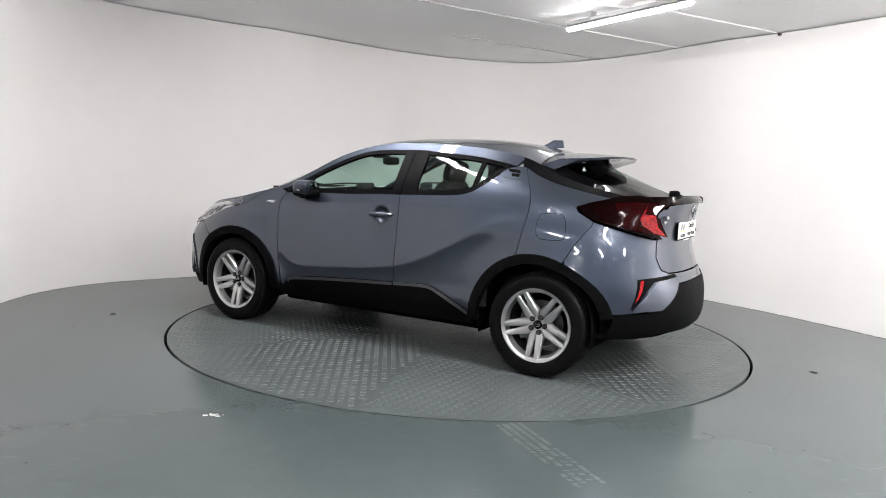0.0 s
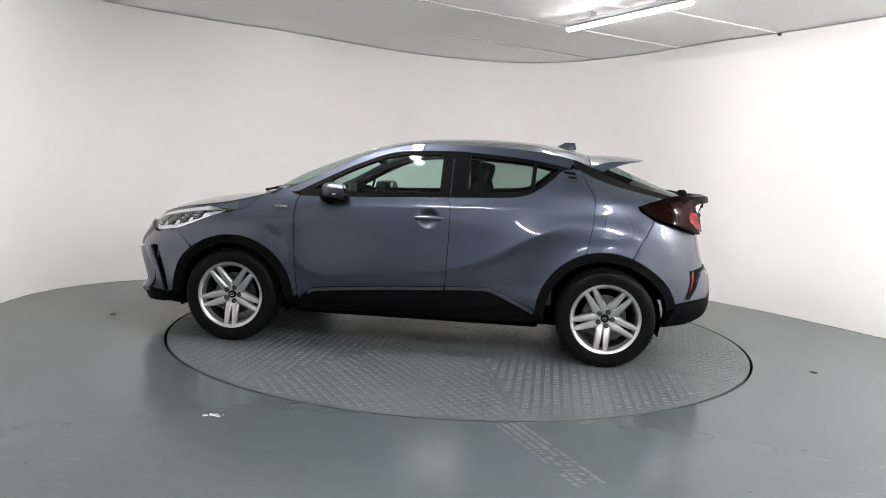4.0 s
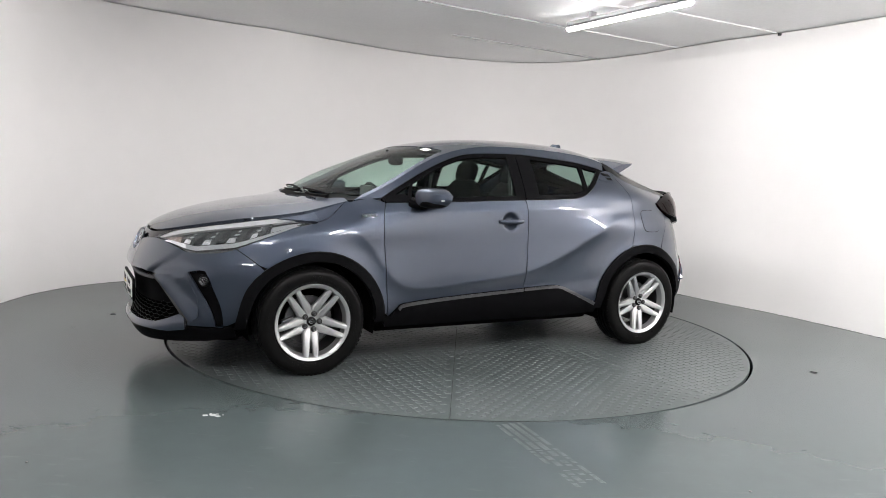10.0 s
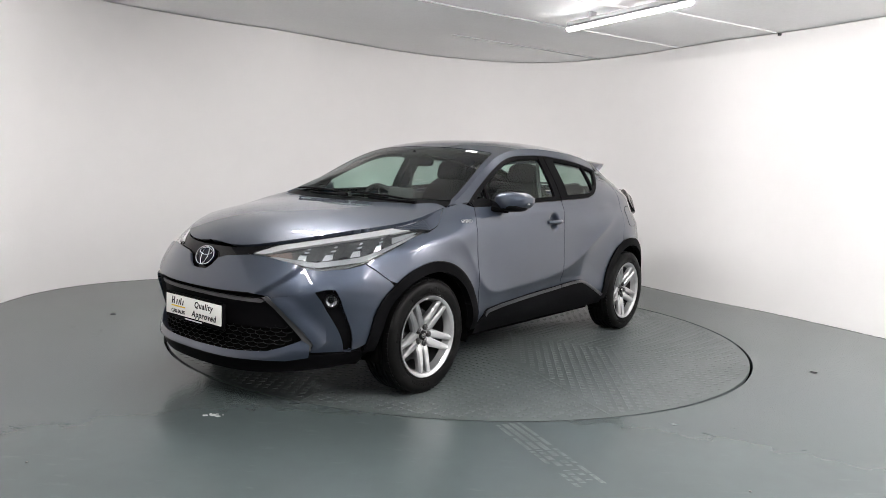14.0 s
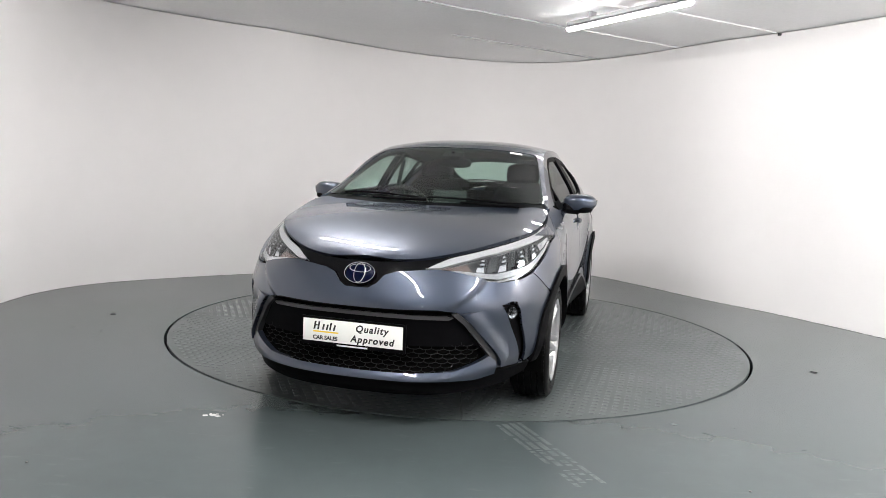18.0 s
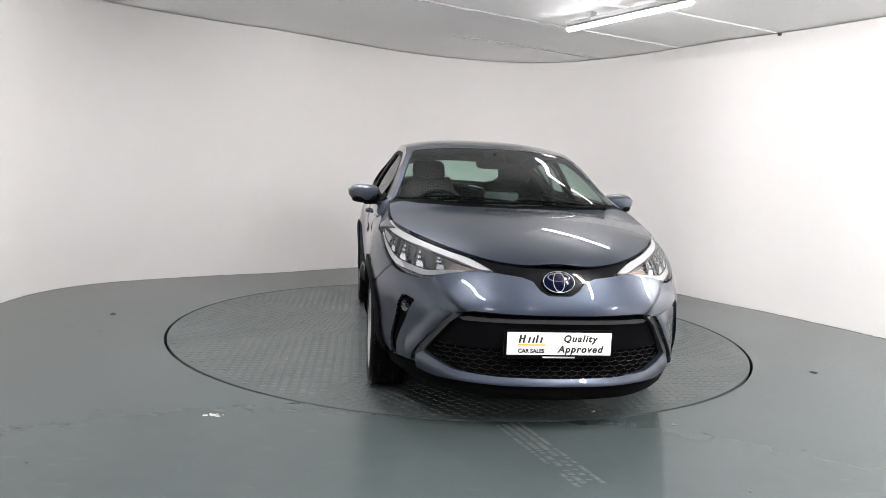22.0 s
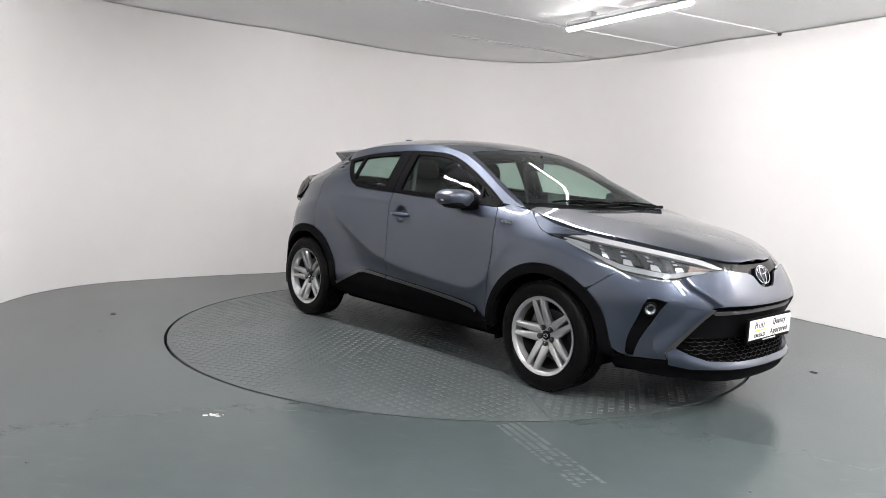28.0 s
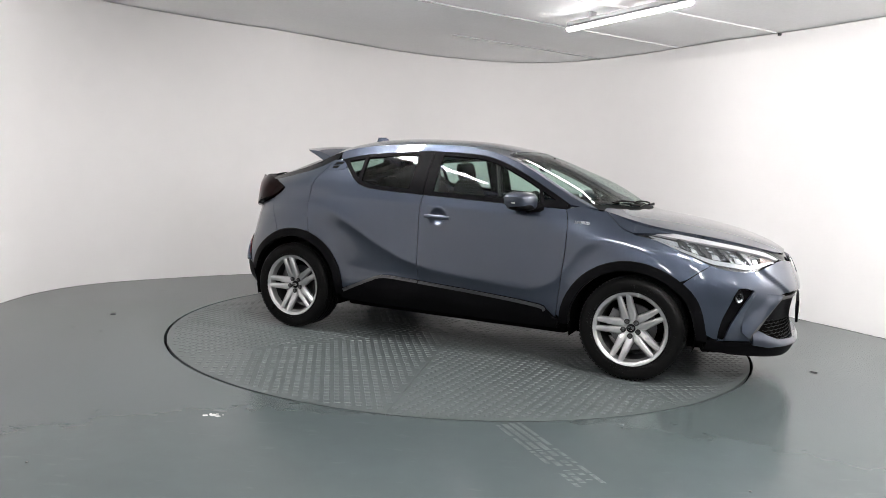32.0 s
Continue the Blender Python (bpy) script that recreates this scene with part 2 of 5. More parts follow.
def build_room():
    pts = [Vector((x, y, 0)) for x, y in WALL_PLAN]
    n = len(pts)
    bm = bmesh.new()
    rows = []
    for i, q in enumerate(pts):
        d = (pts[min(i + 1, n - 1)] - pts[max(i - 1, 0)]).normalized()
        out = Vector((-d.y, d.x, 0)) * 0.15
        rows.append([bm.verts.new(v) for v in (q + Vector((0, 0, 0.0)), q + Vector((0, 0, ROOM_H)), q + out + Vector((0, 0, ROOM_H)), q + out)])
    for a, b in zip(rows, rows[1:]):
        for k in range(4):
            bm.faces.new((a[k], a[(k + 1) % 4], b[(k + 1) % 4], b[k]))
    bm.faces.new(rows[0][::-1])
    bm.faces.new(rows[-1])
    bmesh.ops.recalc_face_normals(bm, faces=bm.faces)
    tagged(part("wall_curved", bm, WALL, angle=50), "smooth white-painted curved studio wall", kind="structure")
    # Added out of view: closes the room and dims its bounced light.
    tagged(part("wall_back", box((0.8, -13.68, ROOM_H / 2), (10.9, 0.15, ROOM_H)), UNSEEN_WALL), "unseen plain grey wall added behind the camera to cut bounced light", kind="structure")

    # uneven dark strip along the foot of the wall: the joint's shading, painted
    rnd = random.Random(21)
    bm = bmesh.new()
    for i in range(0, n - 1):
        for k in range(3):
            a, b = pts[i].lerp(pts[i + 1], k / 3), pts[i].lerp(pts[i + 1], (k + 1) / 3)
            d = (b - a).normalized()
            side = Vector((d.y, -d.x, 0)) * rnd.uniform(0.004, 0.014)
            if a.y > -2.5 and rnd.random() < 0.85:
                bm.faces.new([bm.verts.new(v + Vector((0, 0, 0.0012))) for v in (a, b, b + side, a + side)])
    bmesh.ops.recalc_face_normals(bm, faces=bm.faces)
    for f in bm.faces:
        if f.normal.z < 0:
            f.normal_flip()
    tagged(part("floor_joint", bm, JOINT_M, smooth=False), "dark joint line where the wall meets the floor, with its shading painted in", kind="structure")

    # floor with a round pit for the turntable
    bm = bmesh.new()
    seg = 128
    pit = DISC_R + 0.014
    inner = [bm.verts.new((pit * math.cos(2 * math.pi * k / seg), pit * math.sin(2 * math.pi * k / seg), 0)) for k in range(seg)]
    low = [bm.verts.new((v.co.x, v.co.y, -0.12)) for v in inner]
    outer = []
    for v in inner:
        dx, dy = v.co.x / pit, v.co.y / pit
        f = min(6.6 / max(abs(dx), 1e-6), (14.0 if dy < 0 else 5.0) / max(abs(dy), 1e-6))
        outer.append(bm.verts.new((dx * f, dy * f, 0)))
    for k in range(seg):
        j = (k + 1) % seg
        bm.faces.new((inner[k], inner[j], outer[j], outer[k]))
        bm.faces.new((inner[j], inner[k], low[k], low[j]))
    bm.faces.new(low)
    bmesh.ops.recalc_face_normals(bm, faces=bm.faces)
    for f in bm.faces:
        if f.calc_center_median().z > -0.001 and f.normal.z < 0:
            f.normal_flip()
    tagged(part("floor", bm, FLOOR, smooth=False), "glossy grey-green painted concrete floor with scuffs", kind="structure")

    # ceiling: boards with joints, one mesh
    bm = bmesh.new()
    add_box(bm, (0.6, -4.5, ROOM_H + 0.06), (13.4, 19, 0.10))
    tagged(part("ceiling", bm, CEIL, smooth=False), "flat pale grey boarded ceiling", kind="structure")


build_room()


def ceiling_strip(a, b, w, h, name="ceiling_trim", material=SEAM_M):
    a, b = Vector((*a, 0)), Vector((*b, 0))
    L = (b - a).length
    m = Matrix.Translation(((a.x + b.x) / 2, (a.y + b.y) / 2, ROOM_H + 0.01 - h / 2)) @ Matrix.Rotation(math.atan2(b.y - a.y, b.x - a.x), 4, "Z")
    tagged(part(name, box((0, 0, 0), (L, w, h), m=m), material, smooth=False), "thin white conduit along the ceiling" if "conduit" in name else "thin strip over a ceiling joint", kind="structure")


ceiling_strip((-2.2, -0.38), (0.97, 1.73), 0.007, 0.0125, material=SEAM_DARK)
ceiling_strip((1.50, 0.66), (3.02, 1.58), 0.014, 0.014)
ceiling_strip((0.55, 0.30), (1.37, 0.80), 0.014, 0.014)
ceiling_strip((1.18, 1.86), (2.44, 2.70), 0.005, 0.0115)
tagged(part("wall_fixing", box((3.055, 1.575, ROOM_H - 0.012), (0.030, 0.030, 0.024), 0.005), INK), "small black fixing where the wall meets the ceiling", kind="structure")
ceiling_strip((-0.2, 2.40), (1.70, 3.72), 0.005, 0.0115, material=SEAM_DARK)


# white cable conduit that feeds the light
ceiling_strip((0.94, 0.545), (1.367, 0.732), 0.020, 0.022, "ceiling_conduit")


def tube_light(cx, cy, ang, glow):
    """A slim ceiling batten held by clips, with a long round-ended glowing diffuser under it."""
    ob = new("ceiling_light")
    ob.matrix_basis = pose(cx, cy, ROOM_H, 0, 0, ang)
    part("batten", box((0, 0, -0.054), (1.50, 0.050, 0.034), 0.005), FIT_M, ob)
    for s in (-1, 1):
        bm = box((s * 0.42, 0, -0.012), (0.050, 0.066, 0.046), 0.005)
        add_box(bm, (s * 0.42, 0.029, -0.052), (0.018, 0.006, 0.050))
        add_box(bm, (s * 0.42, -0.029, -0.052), (0.018, 0.006, 0.050))
        part("clip", bm, FIT_M, ob)
    ends = [(0.760, 0.006), (0.757, 0.016), (0.748, 0.024), (0.735, 0.027)]
    rows = [(-x, r) for x, r in ends] + [(x, r) for x, r in ends[::-1]]
    for name, lo, hi, z, material, label in (("tube", -187, 7, -0.098, glow, "lit white diffuser tube"), ("housing", 7, 173, -0.0975, FIT_M, "")):
        bm = bmesh.new()
        rings = [[bm.verts.new((x, r * math.cos(math.radians(lo + (hi - lo) * k / 12)), z + r * math.sin(math.radians(lo + (hi - lo) * k / 12)))) for k in range(13)] for x, r in rows]
        for p, q in zip(rings, rings[1:]):
            for k in range(12):
                bm.faces.new((p[k], q[k], q[k + 1], p[k + 1]))
            bm.faces.new((p[12], q[12], q[0], p[0]))
        bm.faces.new(rings[0][::-1])
        bm.faces.new(rings[-1])
        bmesh.ops.recalc_face_normals(bm, faces=bm.faces)
        part(name, bm, material, ob, label)
    return tagged(ob, "white batten ceiling light with a lit tube", "ceiling light", "tube lights on the ceiling")


A0 = math.degrees(math.atan2(-1.32, 0.81))
# a staggered field of lights over the turntable and on behind the camera
# Only the first light stands in view; strengths are tuned for wall brightness.
for gx, gy, ga, gm in ((1.325, 0.64, A0, DIM_TUBE_M), (-1.17, -0.75, -46, MID_TUBE_M), (2.05, -3.90, -51, TUBE_M), (4.35, -1.85, -20, TUBE_M), (-0.75, -4.35, A0, MID_TUBE_M),
                       (4.70, -5.60, A0, MID_TUBE_M), (2.35, -8.0, A0, MID_TUBE_M), (-0.60, -10.0, A0, MID_TUBE_M)):
    tube_light(gx, gy, ga, gm)
# ---- the turntable ----
turntable = new("turntable")
tagged(turntable, "round grey-green painted steel turntable of tread plate", "turntable")


def build_turntable():
    bm = bmesh.new()
    add_lathe(bm, [(0.02, -0.10), (DISC_R - 0.004, -0.10), (DISC_R - 0.030, -0.10), (DISC_R - 0.030, -0.022), (0.02, -0.022)], 128)
    part("base_disc", bm, GAP_M, turntable)
    rnd = random.Random(4)
    for k in range(8):
        a0, a1 = math.radians(60 + 45 * k), math.radians(105 + 45 * k)
        # one sector plate
        bm = bmesh.new()
        c = Vector((math.cos((a0 + a1) / 2), math.sin((a0 + a1) / 2))) * 0.004
        rim = [(c.x + (DISC_R - 0.011) * math.cos(a0 + (a1 - a0) * i / 20), c.y + (DISC_R - 0.011) * math.sin(a0 + (a1 - a0) * i / 20)) for i in range(21)]
        add_prism(bm, [(c.x, c.y)] + rim, -0.022, 0.0)
        plate = part("plate", bm, PLATE_M, turntable, smooth=False)
        # raised bars of the tread, alternating in a diamond lattice
        bm = bmesh.new()
        mid = (a0 + a1) / 2 + (0.10 if k % 2 else -0.06)
        u, v = Vector((math.cos(mid), math.sin(mid), 0)), Vector((-math.sin(mid), math.cos(mid), 0))
        tan = math.tan((a1 - a0) / 2)
        axis = Vector((math.cos((a0 + a1) / 2), math.sin((a0 + a1) / 2), 0))
        side = Vector((-axis.y, axis.x, 0))
        e, f = (u + v).normalized(), (v - u).normalized()
        pitch, B = 0.058, 0.0160
        for i in range(-8, 46):
            for j in range(-46, 9):
                p = e * (i * pitch + rnd.uniform(-0.001, 0.001)) - f * (j * -pitch)
                d, w = p.dot(axis), abs(p.dot(side))
                if d <= 0 or w > d * tan - 0.026 or p.length > DISC_R - 0.045:
                    continue
                L = B * rnd.uniform(0.96, 1.05)
                top = [bm.verts.new(p + e * (sx * L * 0.88) + f * (sy * B * 0.88) + Vector((0, 0, 0.0022))) for sx, sy in ((-1, -1), (1, -1), (1, 1), (-1, 1))]
                bot = [bm.verts.new(p + e * (sx * L) + f * (sy * B)) for sx, sy in ((-1, -1), (1, -1), (1, 1), (-1, 1))]
                bm.faces.new(top)
                for q in range(4):
                    bm.faces.new((bot[q], bot[(q + 1) % 4], top[(q + 1) % 4], top[q]))
        bars = part("tread_pattern", bm, STUD_M, plate, "raised pads of the tread pattern", smooth=False)
        bars["kind"] = "stuff"


build_turntable()


def floor_marks():
    rnd = random.Random(9)
    # chipped paint
    bm = bmesh.new()
    for dx, dy, r in ((-0.035, 0.0, 0.016), (0.0, 0.012, 0.020), (0.03, -0.002, 0.014), (0.018, 0.03, 0.008), (-0.015, 0.03, 0.007), (0.05, 0.02, 0.006)):
        n = 9
        pts = [(-1.22 + dx + r * (0.7 + 0.5 * rnd.random()) * math.cos(2 * math.pi * i / n), -2.38 + dy + 0.8 * r * (0.7 + 0.5 * rnd.random()) * math.sin(2 * math.pi * i / n)) for i in range(n)]
        add_prism(bm, pts, 0.0, 0.0012)
    tagged(part("paint_chips", bm, CHIP_M, smooth=False), "small white chips in the floor paint", kind="structure")
    # short pale scrapes near the curved wall
    bm = bmesh.new()
    for x, y, w, turn in ((-3.42, 0.12, 0.10, 4), (-3.30, 0.02, 0.04, 20), (-2.60, -0.86, 0.035, -12), (-2.52, -0.83, 0.02, 30), (-2.86, -0.66, 0.03, 8), (-2.05, 0.62, 0.06, 15), (-2.9, 1.05, 0.05, 35), (-1.95, -1.75, 0.03, -20)):
        q = Matrix.Translation((x, y, 0)) @ Matrix.Rotation(math.radians(turn), 4, "Z")
        h = 0.004 + 0.003 * rnd.random()
        add_prism(bm, [(-w / 2, 0), (-w / 4, -h), (w / 3, -h * 0.7), (w / 2, 0.001), (w / 5, h), (-w / 3, h * 0.6)], 0.0, 0.0012, q)
    tagged(part("floor_scrapes", bm, SCRAPE_M, smooth=False), "short pale scrapes in the painted floor", kind="structure")
    for x, y, r in ((2.5, -0.89, 0.022), (-2.81, -0.13, 0.02), (-1.77, -3.05, 0.006), (-2.62, -0.72, 0.006), (0.26, -2.50, 0.005), (1.27, -2.95, 0.007)):
        n = 8
        bm = bmesh.new()
        pts = [(x + r * (0.6 + 0.8 * rnd.random()) * math.cos(2 * math.pi * i / n), y + r * (0.6 + 0.8 * rnd.random()) * math.sin(2 * math.pi * i / n)) for i in range(n)]
        add_prism(bm, pts, 0.0, 0.003)
        tagged(part("floor_stain", bm, INK, smooth=False), "small dark spot on the painted floor", kind="structure")
    # dusty tyre track: three ribbed lanes of short tread prints
    bm = bmesh.new()
    a, b = Vector((0.29, -2.275, 0)), Vector((0.60, -2.98, 0))
    d = (b - a).normalized()
    s = Vector((-d.y, d.x, 0))
    L = (b - a).length
    for lane, w in ((-0.062, 0.026), (-0.022, 0.034), (0.022, 0.034), (0.064, 0.026)):
        q = 0.0
        while q < L:
            if rnd.random() < 1.0 - 0.55 * q / L:
                c = a + d * q + s * lane
                sk = d * 0.006
                v = [bm.verts.new(c + s * (w * 0.42) + d * 0.0045 + sk), bm.verts.new(c - s * (w * 0.42) + d * 0.0045 - sk),
                     bm.verts.new(c - s * (w * 0.42) - d * 0.0045 - sk), bm.verts.new(c + s * (w * 0.42) - d * 0.0045 + sk)]
                for p in v:
                    p.co.z = 0.0008
                bm.faces.new(v)
            q += 0.014
    bmesh.ops.recalc_face_normals(bm, faces=bm.faces)
    for f in bm.faces:
        if f.normal.z < 0:
            f.normal_flip()
    tagged(part("tyre_track", bm, MARK_M, smooth=False), "pale dusty tyre track on the painted floor", kind="structure")


floor_marks()
# ---- the car's body surface ----
# The skin is one smooth shape: a belt that wraps from the tail round the flank to the nose, and a top sheet over it.
# Panels are outlines cut from it. Car plan: x forwards, y to its left, z up, half-way between the axles.
XF0, NF, XR0, NR = 1.15, 2.8, -1.05, 2.7
FRONT_X = spline([0.15, 0.20, 0.26, 0.32, 0.40, 0.50, 0.58, 0.64, 0.70, 0.78, 0.84, 0.90, 1.0], [2.19, 2.245, 2.272, 2.262, 2.245, 2.25, 2.262, 2.256, 2.232, 2.195, 2.155, 2.09, 1.97])
REAR_X = spline([0.22, 0.30, 0.40, 0.52, 0.62, 0.70, 0.80, 0.92, 1.02, 1.10, 1.16, 1.24, 1.34], [-1.97, -2.085, -2.13, -2.132, -2.112, -2.072, -2.043, -2.02, -2.03, -2.055, -2.06, -1.90, -1.66])
LINE_X = [-2.1, -1.8, -1.5, -1.2, -0.8, -0.2, 0.4, 0.8, 1.05, 1.32, 1.6, 1.9, 2.2]
LINE_Z = [
    spline([-2, 2], [0.235, 0.235]),
    spline([-2, 2], [0.34, 0.34]),
    spline(LINE_X, [0.56, 0.56, 0.58, 0.58, 0.55, 0.53, 0.53, 0.545, 0.56, 0.57, 0.56, 0.53, 0.52]),
    spline(LINE_X, [0.78, 0.79, 0.80, 0.80, 0.79, 0.78, 0.77, 0.76, 0.76, 0.74, 0.72, 0.69, 0.67]),
    spline(LINE_X, [0.97, 0.98, 1.00, 1.01, 1.01, 1.00, 0.985, 0.965, 0.93, 0.88, 0.84, 0.79, 0.75]),
    spline(LINE_X, [1.07, 1.09, 1.13, 1.17, 1.14, 1.108, 1.085, 1.068, 1.02, 0.955, 0.91, 0.855, 0.80]),
]
LINE_W = [
    spline([-2, 2], [0.79, 0.79]),
    spline(LINE_X, [0.855] * 13),
    spline(LINE_X, [0.87, 0.875, 0.875, 0.873, 0.864, 0.864, 0.864, 0.866, 0.871, 0.872, 0.872, 0.872, 0.87]),
    spline(LINE_X, [0.87, 0.868, 0.862, 0.855, 0.852, 0.856, 0.857, 0.856, 0.858, 0.864, 0.868, 0.870, 0.87]),
    spline(LINE_X, [0.80, 0.81, 0.822, 0.832, 0.836, 0.838, 0.839, 0.842, 0.845, 0.848, 0.846, 0.83, 0.81]),
    spline(LINE_X, [0.73, 0.75, 0.765, 0.775, 0.800, 0.812, 0.812, 0.806, 0.806, 0.818, 0.805, 0.78, 0.75]),
]
EDGE_X = [-2.1, -1.8, -1.5, -1.3, -1.1, -0.8, -0.3, 0.1, 0.3, 0.5, 0.7, 0.9, 1.02, 1.15, 1.32, 1.6, 1.76, 1.9, 2.06, 2.2]
EDGE_Z = spline(EDGE_X, [1.12, 1.165, 1.235, 1.30, 1.385, 1.445, 1.472, 1.455, 1.412, 1.335, 1.228, 1.128, 1.085, 1.055, 1.012, 0.965, 0.94, 0.91, 0.868, 0.82])
EDGE_W = spline([-2.1, -1.8, -1.5, -1.25, -1.1, -0.8, -0.3, 0.1, 0.3, 0.5, 0.7, 0.9, 1.02, 1.32, 1.6, 1.9, 2.2], [0.66, 0.655, 0.635, 0.605, 0.59, 0.597, 0.603, 0.602, 0.612, 0.646, 0.688, 0.736, 0.760, 0.775, 0.765, 0.73, 0.70])
CROWN_Z = spline([-2.08, -2.0, -1.87, -1.5, -1.25, -1.0, -0.5, -0.2, 0.15, 0.42, 0.77, 1.05, 1.17, 1.26, 1.56, 1.87, 2.06, 2.17, 2.25],
                 [1.15, 1.16, 1.19, 1.335, 1.43, 1.495, 1.535, 1.532, 1.503, 1.44, 1.315, 1.175, 1.09, 1.068, 1.028, 0.965, 0.902, 0.845, 0.79])
CREASE_X = [-2.1, -1.75, -1.45, -1.25, -1.12, -1.0, -0.88, -0.75, -0.6, -0.4, -0.2, 0.1, 0.4, 0.55, 0.66, 0.76, 0.86, 0.96, 1.08, 1.32, 1.7, 2.2]
CREASE_Z = spline(CREASE_X, [0.82, 0.875, 0.935, 0.985, 0.995, 0.96, 0.90, 0.83, 0.75, 0.655, 0.595, 0.552, 0.528, 0.52, 0.522, 0.56, 0.66, 0.80, 0.885, 0.875, 0.80, 0.72])
CREASE_OUT = spline(CREASE_X, [0.006, 0.026, 0.036, 0.039, 0.040, 0.040, 0.038, 0.033, 0.026, 0.015, 0.008, 0.004, 0.005, 0.007, 0.010, 0.013, 0.016, 0.018, 0.020, 0.024, 0.015, 0.0])
CREASE_TUCK = spline(CREASE_X, [0.0, 0.004, 0.006, 0.008, 0.013, 0.020, 0.026, 0.029, 0.030, 0.030, 0.030, 0.030, 0.030, 0.030, 0.028, 0.024, 0.017, 0.010, 0.003, 0.0, 0.0, 0.0])
SHOULDER_Z = [1.045, 1.05, 1.055, 1.06, 1.055, 1.038, 1.018, 1.005, 0.985, 0.93, 0.88, 0.83, 0.78]
WHEEL_X, WHEEL_R, HUB_Y = 1.32, 0.335, 0.795


def ramp01(v):
    v = np.clip(v, 0, 1)
    return v * v * v * (v * (6 * v - 15) + 10)


def half_width(x, z):
    """Half-width of the flank at station x and height z."""
    x, z = np.broadcast_arrays(np.asarray(x, float), np.asarray(z, float))
    zs = np.stack([f(x) for f in LINE_Z] + [EDGE_Z(x)])
    ws = np.stack([f(x) for f in LINE_W] + [EDGE_W(x)])
    zs = np.maximum.accumulate(zs + np.arange(len(zs)).reshape(-1, *[1] * x.ndim) * 1e-4, axis=0)
    h = np.maximum(np.diff(zs, axis=0), 1e-3)
    d = np.diff(ws, axis=0) / h
    tan = np.concatenate([d[:1], (d[:-1] * h[1:] + d[1:] * h[:-1]) / (h[1:] + h[:-1]), d[-1:]])
    zc = np.clip(z, zs[0], zs[-1])
    out = ws[0].copy()
    for k in range(len(zs) - 1):
        t = np.clip((zc - zs[k]) / h[k], 0, 1)
        v = (ws[k] * (2 * t ** 3 - 3 * t ** 2 + 1) + h[k] * tan[k] * (t ** 3 - 2 * t ** 2 + t)
             + ws[k + 1] * (3 * t ** 2 - 2 * t ** 3) + h[k] * tan[k + 1] * (t ** 3 - t ** 2))
        out = np.where(zc >= zs[k], v, out)
    # the crease that sags along the doors and sweeps up over the wheels: the skin rises to it from above and tucks in below
    zc, sl = CREASE_Z(x), (CREASE_Z(x + 0.01) - CREASE_Z(x - 0.01)) / 0.02
    d = (z - zc) / np.sqrt(1 + sl * sl)
    dd = np.sqrt(d * d + 0.009 ** 2) - 0.009
    amp, sharp = CREASE_OUT(x), CREASE_TUCK(x)
    out = out + ramp01((1.10 - z) / 0.26) * np.where(d > 0, 1.10 * amp * np.exp(-dd / 0.20), 1.10 * amp - 1.20 * sharp * (1 - np.exp(-dd / 0.080)))
    for cx in (WHEEL_X, -WHEEL_X + 0.02):
        r = np.hypot(x - cx, (z - 0.335) * 0.98)
        out = out + 0.009 * ramp01((1.02 - z) / 0.3) * np.exp(-((r - 0.42) / 0.07) ** 2)
    # the shoulder line under the windows: a fine fold that fades out past the rear door
    zs = spline(LINE_X, SHOULDER_Z)(x)
    ds = np.sqrt((z - zs) ** 2 + 0.004 ** 2) - 0.004
    fade = ramp01((x + 1.15) / 0.35) * ramp01((1.10 - x) / 0.25)
    out = out + fade * 0.0085 * np.exp(-ds / np.where(z > zs, 0.045, 0.075))
    # finger cups behind the door handles
    q = ((x + 0.088) / 0.056) ** 2 + ((z - 0.957) / 0.052) ** 2
    return out - 0.026 * np.exp(-q * q * q)


def wrap_table(span, n, width):
    t = np.linspace(0, 1, 6000)
    ph = np.pi / 2 * (3 * t ** 2 - 2 * t ** 3)
    px, py = span * np.sin(ph) ** (2 / n), width * np.cos(ph) ** (2 / n)
    s = np.concatenate([[0], np.cumsum(np.hypot(np.diff(px), np.diff(py)))])
    return ph, s, px, py


F_PH, F_S, F_X, F_Y = wrap_table(2.24 - XF0, NF, 0.865)
R_PH, R_S, R_X, R_Y = wrap_table(2.05 + XR0, NR, 0.85)
A_NOSE, A_TAIL = XF0 + F_S[-1], XR0 - R_S[-1]


def ax(x):
    """Wrap coordinate of a place on the flank, from its x."""
    if x > XF0:
        return XF0 + float(np.interp(x - XF0, F_X, F_S))
    if x < XR0:
        return XR0 - float(np.interp(XR0 - x, R_X, R_S))
    return x


def ayf(y):
    return XF0 + float(np.interp(-y, -F_Y, F_S))


def ayr(y):
    return XR0 - float(np.interp(-y, -R_Y, R_S))


def skin(a, z):
    """The place of the wrap coordinate a and the height z, on the left flank."""
    a, z = np.asarray(a, float), np.asarray(z, float)
    pf = np.interp(a - XF0, F_S, F_PH)
    pr = np.interp(XR0 - a, R_S, R_PH)
    x = np.clip(a, XR0, XF0) + (FRONT_X(z) - XF0) * np.sin(pf) ** (2 / NF) + (REAR_X(z) - XR0) * np.sin(pr) ** (2 / NR)
    y = half_width(x, z) * np.maximum(np.cos(pf), 0) ** (2 / NF) * np.maximum(np.cos(pr), 0) ** (2 / NR)
    return np.stack([x, y, z + 0 * x], -1)


